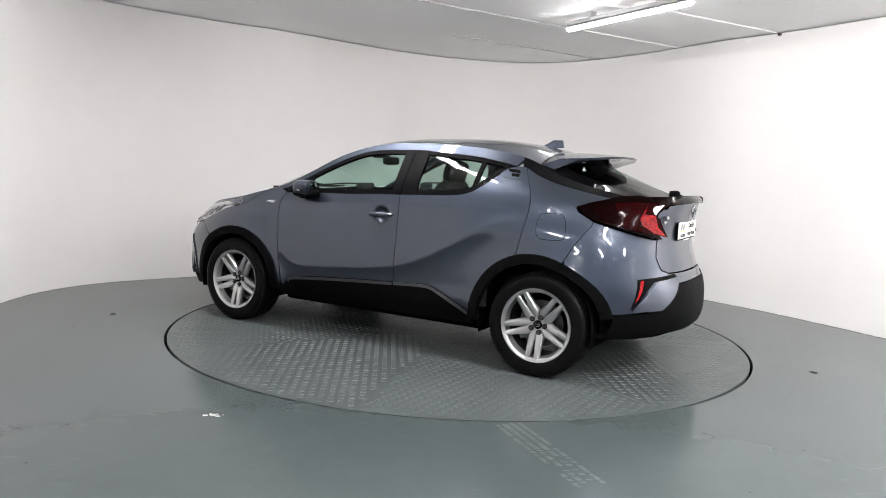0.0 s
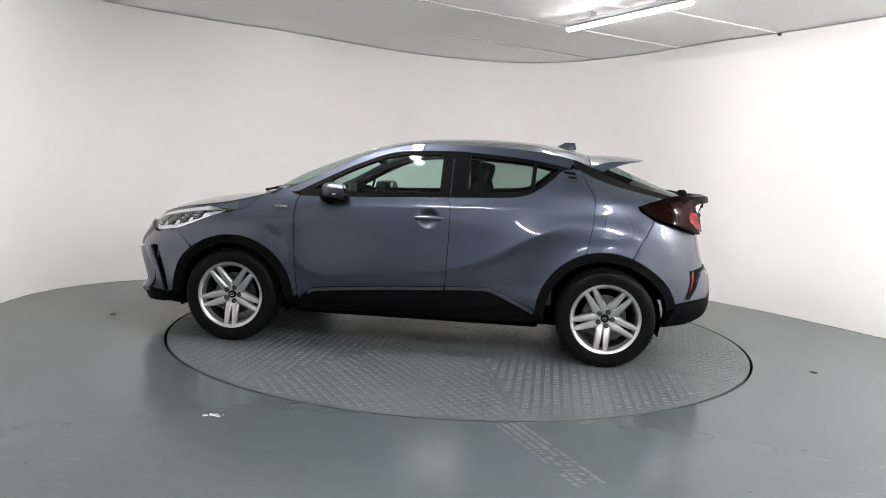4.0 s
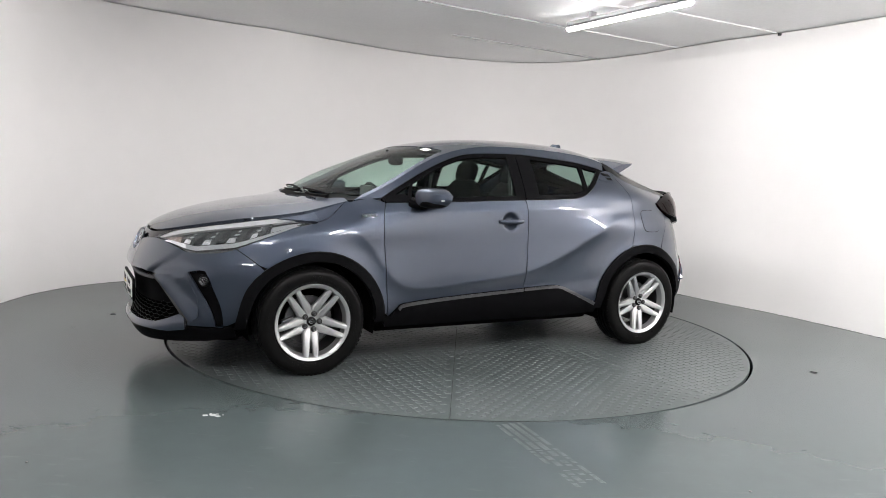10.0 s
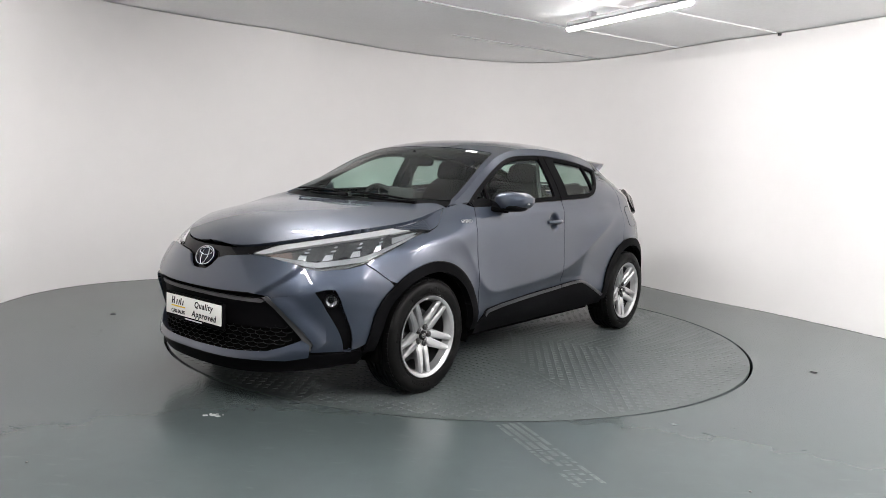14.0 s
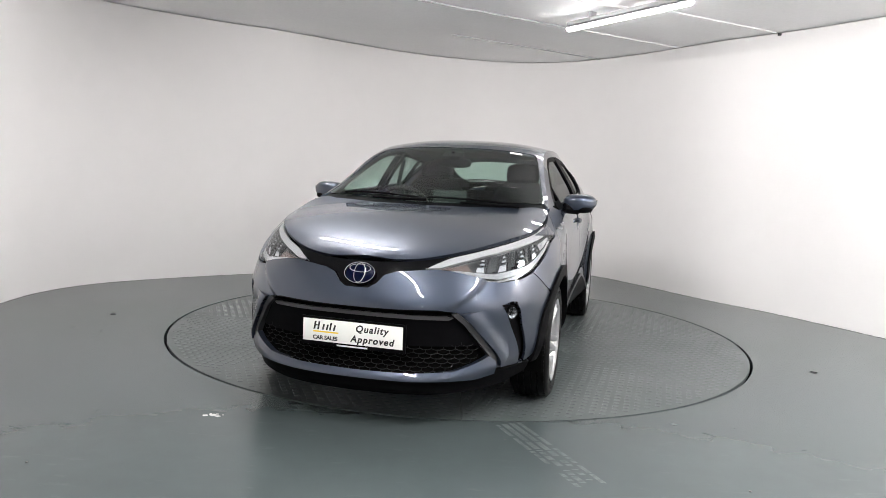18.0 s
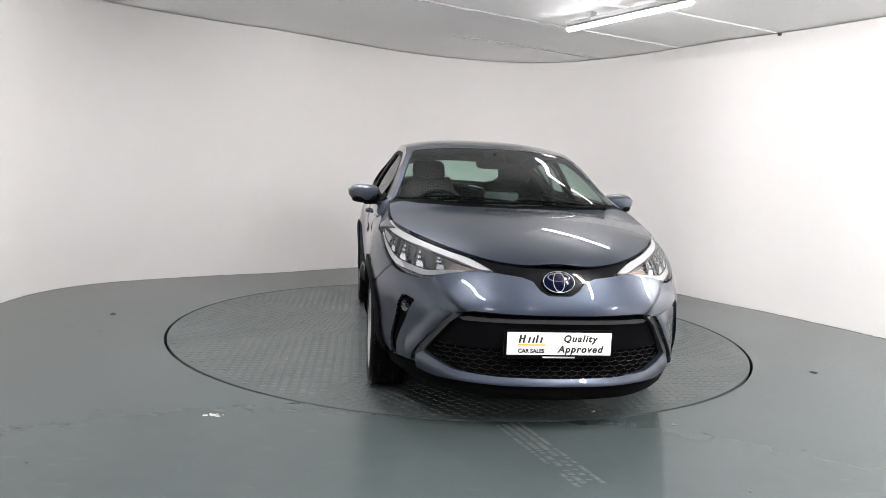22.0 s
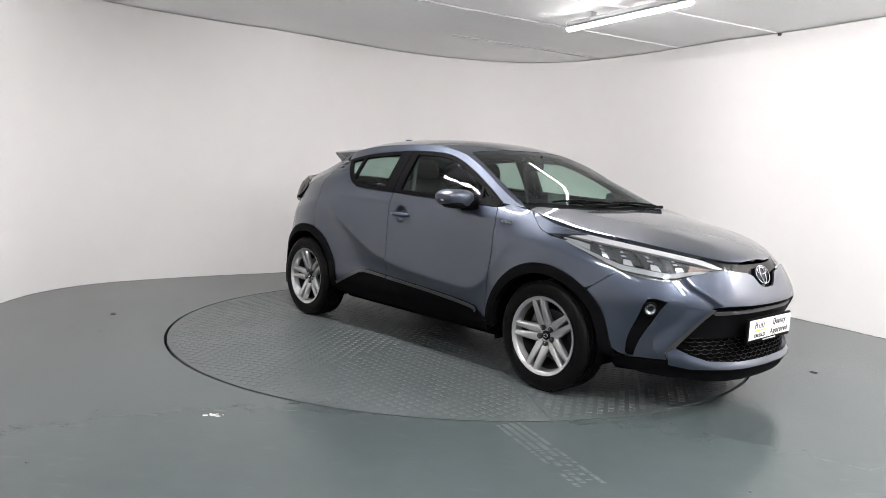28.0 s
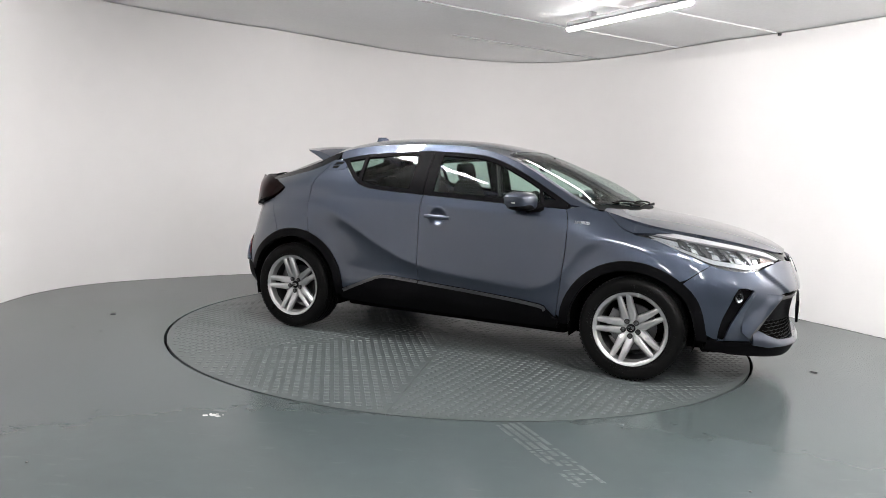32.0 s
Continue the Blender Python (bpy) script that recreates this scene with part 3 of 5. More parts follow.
def edge_y(x):
    ze = EDGE_Z(x)
    f = np.clip((x - XF0) / (FRONT_X(ze) - XF0), 0, 0.9999)
    r = np.clip((XR0 - x) / (XR0 - REAR_X(ze)), 0, 0.9999)
    return half_width(x, ze) * (1 - f ** NF) ** (1 / NF) * (1 - r ** NR) ** (1 / NR)


def lid(x, y):
    """The top sheet: bonnet, screen, roof and tail, from plan places."""
    x, y = np.asarray(x, float), np.asarray(y, float)
    zc, ze = CROWN_Z(x), EDGE_Z(x)
    v = np.clip(np.abs(y) / np.maximum(edge_y(x), 0.02), 0, 1.0)
    return np.stack([x, y, zc - (zc - ze) * v ** 2.6], -1)


def arc(cx, cz, rx, rz, a0, a1, n=22):
    return [(cx + rx * math.cos(math.radians(a0 + (a1 - a0) * k / n)), cz + rz * math.sin(math.radians(a0 + (a1 - a0) * k / n))) for k in range(n + 1)]


def wrapx(pts):
    return [(ax(x), z) for x, z in pts]


def clip_cell(poly, x0, x1, y0, y1):
    for axis, lim, sign in ((0, x0, 1), (0, x1, -1), (1, y0, 1), (1, y1, -1)):
        out, n = [], len(poly)
        for i in range(n):
            p, q = poly[i], poly[(i + 1) % n]
            dp, dq = sign * (p[axis] - lim), sign * (q[axis] - lim)
            if dp >= 0:
                out.append(p)
            if (dp >= 0) != (dq >= 0):
                t = dp / (dp - dq)
                out.append((p[0] + t * (q[0] - p[0]), p[1] + t * (q[1] - p[1])))
        poly = out
        if not poly:
            return []
    return poly


def oriented(poly):
    """The outline anticlockwise, without double points."""
    area = sum(p[0] * q[1] - q[0] * p[1] for p, q in zip(poly, poly[1:] + poly[:1]))
    if area < 0:
        poly = poly[::-1]
    return [p for i, p in enumerate(poly) if math.dist(p, poly[i - 1]) > 1e-5]


def inset(poly, d):
    """An outline drawn in by d all round."""
    clean = oriented(poly)
    out, n = [], len(clean)
    for i in range(n):
        p, q, r = (np.array(clean[(i + k) % n]) for k in (-1, 0, 1))
        u, v = (q - p) / np.linalg.norm(q - p), (r - q) / np.linalg.norm(r - q)
        nu, nv = np.array([-u[1], u[0]]), np.array([-v[1], v[0]])
        b = nu + nv
        b = b / max(np.dot(b, b) / 2, 0.35)
        out.append((float(q[0] + d * b[0]), float(q[1] + d * b[1])))
    return out


def fill(poly, cell):
    """Cells of a grid cut to an outline: points and faces, all in the flat coordinates."""
    P = np.array(poly)
    lo = P.min(0)
    nx, ny = (np.ceil((P.max(0) - lo) / cell).astype(int) + 1)
    lo = lo - cell * 0.37
    nx, ny = nx + 1, ny + 1
    touched = set()
    Q = np.roll(P, -1, 0)
    for p, q in zip(P, Q):
        m = max(2, int(np.linalg.norm(q - p) / (cell * 0.12)) + 2)
        t = np.linspace(0, 1, m)[:, None]
        for c in np.floor((p + t * (q - p) - lo) / cell).astype(int):
            touched.add((int(c[0]), int(c[1])))
    pts, index, faces = [], {}, []

    def vid(p):
        k = (round(p[0] * 2e4), round(p[1] * 2e4))
        if k not in index:
            index[k] = len(pts)
            pts.append(p)
        return index[k]

    for j in range(ny):
        yc = lo[1] + (j + 0.5) * cell
        hit = (P[:, 1] > yc) != (Q[:, 1] > yc)
        xs = np.sort(P[hit, 0] + (yc - P[hit, 1]) / (Q[hit, 1] - P[hit, 1]) * (Q[hit, 0] - P[hit, 0]))
        for i in range(nx):
            x0, y0 = lo[0] + i * cell, lo[1] + j * cell
            if (i, j) in touched:
                c = clip_cell(poly, x0, x0 + cell, y0, y0 + cell)
            elif np.searchsorted(xs, x0 + cell / 2) % 2:
                c = [(x0, y0), (x0 + cell, y0), (x0 + cell, y0 + cell), (x0, y0 + cell)]
            else:
                continue
            ids = []
            for p in c:
                v = vid(p)
                if not ids or ids[-1] != v:
                    ids.append(v)
            if len(ids) > 1 and ids[0] == ids[-1]:
                ids.pop()
            stack = []
            for v in ids:                 # a loop that touches itself is split into plain loops
                if v in stack:
                    k = stack.index(v)
                    if len(stack) - k > 2:
                        faces.append(stack[k:])
                    stack = stack[:k]
                stack.append(v)
            if len(stack) > 2:
                faces.append(stack)
    return np.array(pts), faces


def normals_of(f, ab, e=0.004):
    da, db = np.array([e, 0.0]), np.array([0.0, e])
    u = f(*(ab + da).T) - f(*(ab - da).T)
    v = f(*(ab + db).T) - f(*(ab - db).T)
    n = np.cross(u, v)
    return n / np.maximum(np.linalg.norm(n, axis=1), 1e-9)[:, None]


def sheet(poly, f, side=1, cell=0.03, gap=0.0, lift=0.0, outward=None):
    """Vertices, normals and faces of an outline laid on the skin (f = skin) or the top sheet (f = lid)."""
    if gap:
        if f is lid:
            poly = [(p, 0.0 if abs(q) < 1e-4 else r) for (p, r), (_, q) in zip(inset(poly, gap), oriented(poly))]
        else:
            poly = [(q if q in (A_NOSE, A_TAIL) else p, r) for (p, r), (q, _) in zip(inset(poly, gap), oriented(poly))]
    ab, faces = fill(poly, cell)
    P, N = f(*ab.T), normals_of(f, ab)
    if f is lid:
        N = N * np.sign(N[:, 2:3])
    else:
        ref = P - np.array([0.0, 0.0, 0.0])
        ref[:, 0] = np.where(np.abs(P[:, 0]) > 1.2, P[:, 0] - np.sign(P[:, 0]) * 1.2, 0)
        ref[:, 2] = 0
        ref[:, 1] = np.maximum(ref[:, 1], 0.05)
        N = N * np.sign((N * ref).sum(1, keepdims=True))
    N[np.abs(P[:, 1]) < 1e-3, 1] = 0
    P = P + N * (lift if np.isscalar(lift) else lift(ab)[:, None])
    if side < 0:
        P, N = P * [1, -1, 1], N * [1, -1, 1]
    return P, N, faces


def panel(name, sheets, material, parent, thick=0.014, label=""):
    """Joins sheets into one panel, turns their rims inwards and links it."""
    bm = bmesh.new()
    lay = bm.verts.layers.float_vector.new("n")
    index = {}
    for P, N, faces in sheets:
        vs = []
        for p, n in zip(P, N):
            k = tuple(np.round(p * 2500).astype(int))
            if k not in index:
                v = bm.verts.new(p)
                v[lay] = n
                index[k] = v
            vs.append(index[k])
        for ids in faces:
            loop = []
            for i in ids:
                if vs[i] not in loop:
                    loop.append(vs[i])
            if len(loop) < 3:
                continue
            try:
                fc = bm.faces.new(loop)
            except ValueError:
                continue
            fc.normal_update()
            if fc.normal.dot(sum((v[lay] for v in loop), Vector())) < 0:
                fc.normal_flip()
    bm.normal_update()
    if thick:
        rim = {}
        for e in [e for e in bm.edges if len(e.link_faces) == 1]:
            f = e.link_faces[0]
            for v in e.verts:
                if v not in rim:
                    rim[v] = (bm.verts.new(v.co), bm.verts.new(v.co - v[lay] * thick))
                    for w in rim[v]:
                        w[lay] = v[lay]
            l = [q for q in f.loops if q.edge == e][0]
            a, b = l.vert, l.link_loop_next.vert
            q = bm.faces.new((b, a, rim[a][1], rim[b][1]))
        for v, (w, _) in rim.items():
            bm.verts.remove(w)
    me = bpy.data.meshes.new(name)
    for f in bm.faces:
        f.smooth = True
    for e in bm.edges:
        if len(e.link_faces) == 2 and e.calc_face_angle(0) > 0.7:
            e.smooth = False
    bm.to_mesh(me)
    bm.free()
    me.materials.append(material)
    ob = new(name, me)
    ob.parent = parent
    if label:
        ob["label"] = label
    return ob


def band(pts, w0, w1):
    """A strip along a line in flat coordinates, from w0 to w1 to its left."""
    P = [np.array(p, float) for p in pts]
    a, b = [], []
    for i, p in enumerate(P):
        d = P[min(i + 1, len(P) - 1)] - P[max(i - 1, 0)]
        n = np.array([-d[1], d[0]]) / np.linalg.norm(d)
        a.append(tuple(p + n * w0))
        b.append(tuple(p + n * w1))
    return a + b[::-1]


def rim_line(x0, n=40):
    """Wrap coordinates and places along the top edge of the skin, from the station x0 round to the nose."""
    out = []
    for a in np.linspace(ax(x0), A_NOSE, n):
        x = float(skin(a, 0.86)[0])
        for _ in range(4):
            z = float(EDGE_Z(x))
            x = float(skin(a, z)[0])
        out.append((float(a), z, x, float(skin(a, z)[1])))
    return out
# ---- the car ----
car = new("car")
tagged(car, "blue-grey metallic compact crossover car on the turntable", "car")
OFF = (-AXIS[0], -AXIS[1], 0.001)
shift = Matrix.Translation(OFF)


FA = dict(cx=1.31, cz=0.335, rx=0.452, rz=0.435)
RA = dict(cx=-1.29, cz=0.335, rx=0.445, rz=0.452)
BELT = [(0.84, 1.070), (0.40, 1.082), (-0.10, 1.102), (-0.21, 1.106)]
BELT_REAR = [(-0.235, 1.107), (-0.45, 1.115), (-0.65, 1.126), (-0.72, 1.138), (-0.78, 1.158), (-0.85, 1.203), (-0.91, 1.252), (-0.997, 1.327)]
DOOR_FRONT = [(0.825, 0.345), (0.845, 0.55), (0.865, 0.80), (0.866, 0.98), (0.84, 1.070)]
DOOR_MID = [(-0.222, 1.107), (-0.232, 1.0), (-0.228, 0.75), (-0.217, 0.485)]
DOOR_REAR = [(-1.135, 1.332), (-1.175, 1.235), (-1.206, 1.115), (-1.208, 1.0), (-1.19, 0.88), (-1.165, 0.775)]
CLAD_TOP = [(0.815, 0.345), (0.76, 0.395), (0.70, 0.425), (0.33, 0.455), (-0.21, 0.485)]
CLAD_REAR = [(-0.222, 0.487), (-0.45, 0.497), (-0.54, 0.49), (-0.63, 0.455), (-0.84, 0.365)]
WINDOW_TOP = [(0.86, 1.098), (0.70, 1.185), (0.48, 1.298), (0.26, 1.385), (0.08, 1.415), (-0.22, 1.425), (-0.36, 1.42), (-0.70, 1.395), (-0.89, 1.368), (-1.03, 1.338)]


def both(name, poly, f, material, label="", cell=0.03, gap=0.0, lift=0.0, thick=0.014, parent=None):
    return [panel(name, [sheet(poly, f, s, cell, gap, lift)], material, parent or car, thick, label) for s in (1, -1)]


def joined(name, polys, material, label="", cell=0.03, gap=0.0, lift=0.0, thick=0.014, parent=None):
    """One panel that runs across the car's middle."""
    return panel(name, [sheet(p, f, s, cell, gap, lift) for p, f in polys for s in (1, -1)], material, parent or car, thick, label)


def sp(pts, n=6):
    return smooth_path(pts, n)


def sector(A, a0, a1, d=0.0, n=26):
    """Part of a wheel arch's outline, in wrap coordinates."""
    return wrapx(arc(A["cx"], A["cz"], A["rx"] + d, A["rz"] + d, a0, a1, n))


QUARTER_TOP = [(-1.17, 1.318), (-1.25, 1.282), (-1.37, 1.238), (-1.5, 1.202), (-1.60, 1.176), (-1.68, 1.156)]


def rear_a(x):
    """Wrap coordinate of the skin's top edge at a station behind the rear axle."""
    share = (XR0 - x) / (XR0 - float(REAR_X(float(EDGE_Z(x)))))
    return ax(XR0 - share * (2.05 + XR0)) if x < XR0 else x
HL_LOW = [(1.325, 0.940), (1.48, 0.914), (1.60, 0.868), (1.72, 0.815), (1.795, 0.780)]
SEAM_F = [(1.795, 0.780), (1.72, 0.735), (1.645, 0.685)]
BONNET_SEAM = [(1.10, 1.068), (1.17, 1.015), (1.25, 0.967), (1.325, 0.945)]


SLIT_OUT = [(ax(1.822), 0.315), (ax(1.855), 0.45), (ax(1.898), 0.60), (ax(1.925), 0.645), (ax(1.955), 0.650)]
SLIT_IN = [(ax(2.005), 0.636), (ax(1.975), 0.590), (ax(1.915), 0.45), (ax(1.856), 0.315)]


def lip_lift(ab):
    """The lip leans out towards its foot, so that its face looks up."""
    u = A_NOSE - ab[:, 0]
    top = np.interp(u, [0.0, 0.3, 0.5, 0.575, 0.64], [0.300, 0.304, 0.318, 0.350, 0.385])
    low = np.interp(u, [0.0, 0.3, 0.6, 0.68], [0.266, 0.268, 0.278, 0.298])
    return 0.004 + 0.014 * ramp01((top - ab[:, 1]) / (0.8 * (top - low)))


def nose_lift(ab):
    """The middle of the nose stands proud as a plateau; its flanks fall back along slanting edges."""
    a_e = np.interp(ab[:, 1], [0.60, 0.61, 0.72, 0.76, 0.80], [ayf(0.44), ayf(0.455), ayf(0.60), ayf(0.63), ayf(0.64)])
    return 0.018 * ramp01((ab[:, 0] - a_e) / 0.035) * ramp01((ab[:, 1] - 0.57) / 0.03)


def build_body():
    G = 0.0025
    # front wing
    wing = sector(FA, 50, 178) + wrapx(sp(DOOR_FRONT)[1:]) + wrapx([(0.93, 1.095), (1.02, 1.078), (1.06, 1.070)]) + wrapx(sp(BONNET_SEAM)) + wrapx(sp(HL_LOW)[1:]) + wrapx(SEAM_F[1:])
    both("front_wing", wing, skin, PAINT, gap=G, cell=0.012)
    # doors
    fd = sp(DOOR_FRONT) + sp(BELT)[1:] + sp(DOOR_MID)[1:] + sp(CLAD_TOP)[::-1]
    both("front_door", fd, skin, PAINT, gap=G, cell=0.012)
    rd = sp(DOOR_MID)[::-1] + sp(BELT_REAR) + [(-1.06, 1.338)] + wrapx(sp(DOOR_REAR)) + sector(RA, 73, 4)[1:] + sp(CLAD_REAR)[::-1]
    both("rear_door", rd, skin, PAINT, gap=G, cell=0.012)
    # rear quarter
    rq = wrapx(sp(DOOR_REAR))[::-1] + wrapx(QUARTER_TOP) \
        + wrapx([(-1.57, 1.124), (-1.498, 1.098), (-1.52, 1.068), (-1.58, 1.036), (-1.625, 1.010), (-1.623, 0.985)]) \
        + wrapx([(-1.585, 0.92), (-1.53, 0.845), (-1.482, 0.765)]) + sector(RA, 114, 77)
    both("rear_quarter_panel", rq, skin, PAINT, gap=G, cell=0.012)
    # nose
    nose = wrapx(SEAM_F) + sector(FA, 48, 2) + wrapx([(1.80, 0.325), (1.86, 0.315)]) \
        + SLIT_OUT + SLIT_IN + [(ayf(0.67), 0.315), (ayf(0.67), 0.36), (ayf(0.62), 0.44), (ayf(0.545), 0.555), (ayf(0.49), 0.605),
           (ayf(0.40), 0.618), (ayf(0.2), 0.612), (A_NOSE, 0.610), (A_NOSE, 0.700), (ayf(0.06), 0.702), (ayf(0.10), 0.725), (ayf(0.14), 0.765), (ayf(0.20), 0.782),
           (ayf(0.33), 0.795), (ayf(0.40), 0.800), (ayf(0.48), 0.794), (ayf(0.56), 0.776), (ayf(0.63), 0.752), (ayf(0.68), 0.746)] + [(ax(1.885), 0.755), (ax(1.82), 0.770)]
    joined("front_bumper", [(nose, skin)], PAINT, gap=G, cell=0.011, lift=nose_lift)
    lip = [(A_NOSE, 0.300), (ayf(0.3), 0.304), (ayf(0.5), 0.318), (ayf(0.575), 0.350), (ayf(0.63), 0.385), (ayf(0.66), 0.36), (ayf(0.672), 0.298), (ayf(0.6), 0.278), (ayf(0.3), 0.268), (A_NOSE, 0.266)]
    joined("bumper_lip", [(lip, skin)], PAINT, lift=lip_lift, thick=0.03, cell=0.015)
    chin = [(A_NOSE, 0.268), (ayf(0.4), 0.275), (ayf(0.68), 0.305), (ayf(0.78), 0.310), (ax(1.80), 0.318), (ax(1.765), 0.315), (ax(1.74), 0.255), (ayf(0.75), 0.225), (ayf(0.4), 0.195), (A_NOSE, 0.188)]
    joined("front_chin", [(chin, skin)], BLACK, lift=0.004, thick=0.05)
    # tail
    tail = wrapx([(-1.482, 0.765), (-1.53, 0.845), (-1.585, 0.92), (-1.623, 0.985), (-1.625, 1.010), (-1.755, 0.972), (-1.89, 0.932)]) + [(ayr(0.47), 0.910), (ayr(0.49), 0.80), (ayr(0.46), 0.72), (ayr(0.40), 0.70), (A_TAIL, 0.695),
        (A_TAIL, 0.64), (ayr(0.36), 0.635), (ayr(0.45), 0.56), (ayr(0.55), 0.490), (ax(-1.86), 0.465), (ax(-1.73), 0.450)] + sector(RA, 165, 116)
    joined("rear_bumper", [(tail, skin)], PAINT, gap=G)
    low = [(A_TAIL, 0.636), (ayr(0.36), 0.631), (ayr(0.45), 0.556), (ayr(0.55), 0.486), (ax(-1.86), 0.461), (ax(-1.735), 0.446), (ax(-1.70), 0.30), (ayr(0.80), 0.285), (ayr(0.62), 0.295), (ayr(0.5), 0.325), (A_TAIL, 0.335)]
    joined("rear_skirt", [(low, skin)], BLACK, lift=0.006, thick=0.05)
    gate = [(A_TAIL, 0.702), (ayr(0.396), 0.7025), (ayr(0.456), 0.7225), (ayr(0.4868), 0.80), (ayr(0.4668), 0.907), (ayr(0.525), 0.975), (ayr(0.545), 1.06), (ayr(0.515), 1.115), (ayr(0.40), 1.135), (A_TAIL, 1.150)]
    joined("tailgate", [(gate, skin)], PAINT, gap=G)
    # bonnet
    edge = [(x, float(edge_y(x))) for x in np.linspace(1.08, 1.74, 16)] + [(x, y) for _, _, x, y in rim_line(1.78, 36)]
    hood = [(1.235, 0.0), (1.21, 0.3), (1.14, 0.6), (1.08, 0.70)] + edge
    flank = wrapx(sp(BONNET_SEAM)) + [(ax(x), float(EDGE_Z(x)) - 0.002) for x in np.linspace(1.62, 1.08, 16)]
    panel("bonnet", [q for s in (1, -1) for q in (sheet(hood, lid, s, 0.03, G), sheet(flank, skin, s, 0.03, 0.001))], PAINT, car, 0.02)
    # roof with its screen pillars
    scr = [(0.372, 0.0), (0.362, 0.30), (0.318, 0.540), (0.335, 0.566), (0.50, 0.608), (0.75, 0.669), (0.97, 0.724)]
    rim = [(x, float(edge_y(x))) for x in np.linspace(1.04, -1.178, 40)]
    roof = scr + rim + [(-1.178, 0.0)]
    rail = [(x, float(EDGE_Z(x))) for x in np.linspace(1.04, -1.08, 40)] + wrapx(sp(WINDOW_TOP)[::-1]) + [(0.92, 1.09)]
    panel("roof", [q for s in (1, -1) for q in (sheet(roof, lid, s, 0.03), sheet(rail, skin, s, 0.03))], PAINT, car, 0.02)
    return scr


SCREEN_EDGE = build_body()


def build_dark():
    """The dark inner shell behind the joints, with open wheel arches, and the underside."""
    top = [(ax(x), float(min(EDGE_Z(x) - 0.03, LINE_Z[5](x) - 0.03))) for x in np.linspace(2.1, -1.95, 60)]
    shell = [(A_NOSE, 0.76)] + top + [(A_TAIL, 1.05), (A_TAIL, 0.25)] + [(ax(-1.71), 0.25)] + sector(RA, 190, -10, -0.06) + [(-0.8, 0.25), (0.8, 0.25)] + sector(FA, 190, -10, -0.06) + [(ax(1.75), 0.22), (A_NOSE, 0.22)]
    joined("inner_shell", [(shell, skin)], GAP_M, lift=-0.03, thick=0, cell=0.05)
    part("underbody", box((0.05, 0, 0.235), (3.4, 1.1, 0.06), 0.02), GAP_M, car)
    part("floor_pan", box((0.0, 0, 0.27), (1.75, 1.5, 0.10), 0.03), GAP_M, car)
    for s in (1, -1):
        for cx in (WHEEL_X, -WHEEL_X):
            bm = bmesh.new()
            A = FA if cx > 0 else RA
            pts = arc(A["cx"], A["cz"], A["rx"] - 0.05, A["rz"] - 0.05, -15, 195, 20)
            a = [bm.verts.new((x, s * 0.50, z)) for x, z in pts]
            b = [bm.verts.new((x, s * 0.855, z)) for x, z in pts]
            for k in range(len(pts) - 1):
                bm.faces.new((a[k], a[k + 1], b[k + 1], b[k]))
            bm.faces.new(a)
            part("arch_liner", bm, GAP_M, car)


build_dark()


def build_cladding():
    for A, name in ((FA, "front_arch_trim"), (RA, "rear_arch_trim")):
        a0, a1 = (-3, 182) if A is FA else (-2, 168)
        ring = sector(A, a0, a1, 0.003) + sector(A, a1, a0, -0.058)
        both(name, ring, skin, BLACK, lift=0.014, thick=0.05, cell=0.025)
    sill_top = [(0.86, 0.345)] + CLAD_TOP + CLAD_REAR + [(-0.86, 0.345), (-0.86, 0.29), (-0.5, 0.268), (0.5, 0.268), (0.83, 0.275)]
    both("sill_trim", sill_top, skin, BLACK, lift=0.014, thick=0.04)
    for pts, d in ((CLAD_TOP[1:], 1), (CLAD_REAR, 1)):
        both("sill_strip", band(sp(pts), -0.001, 0.020), skin, STRIP_M, "dark silver-grey strip along the sill", lift=0.019, thick=0.006)


build_cladding()


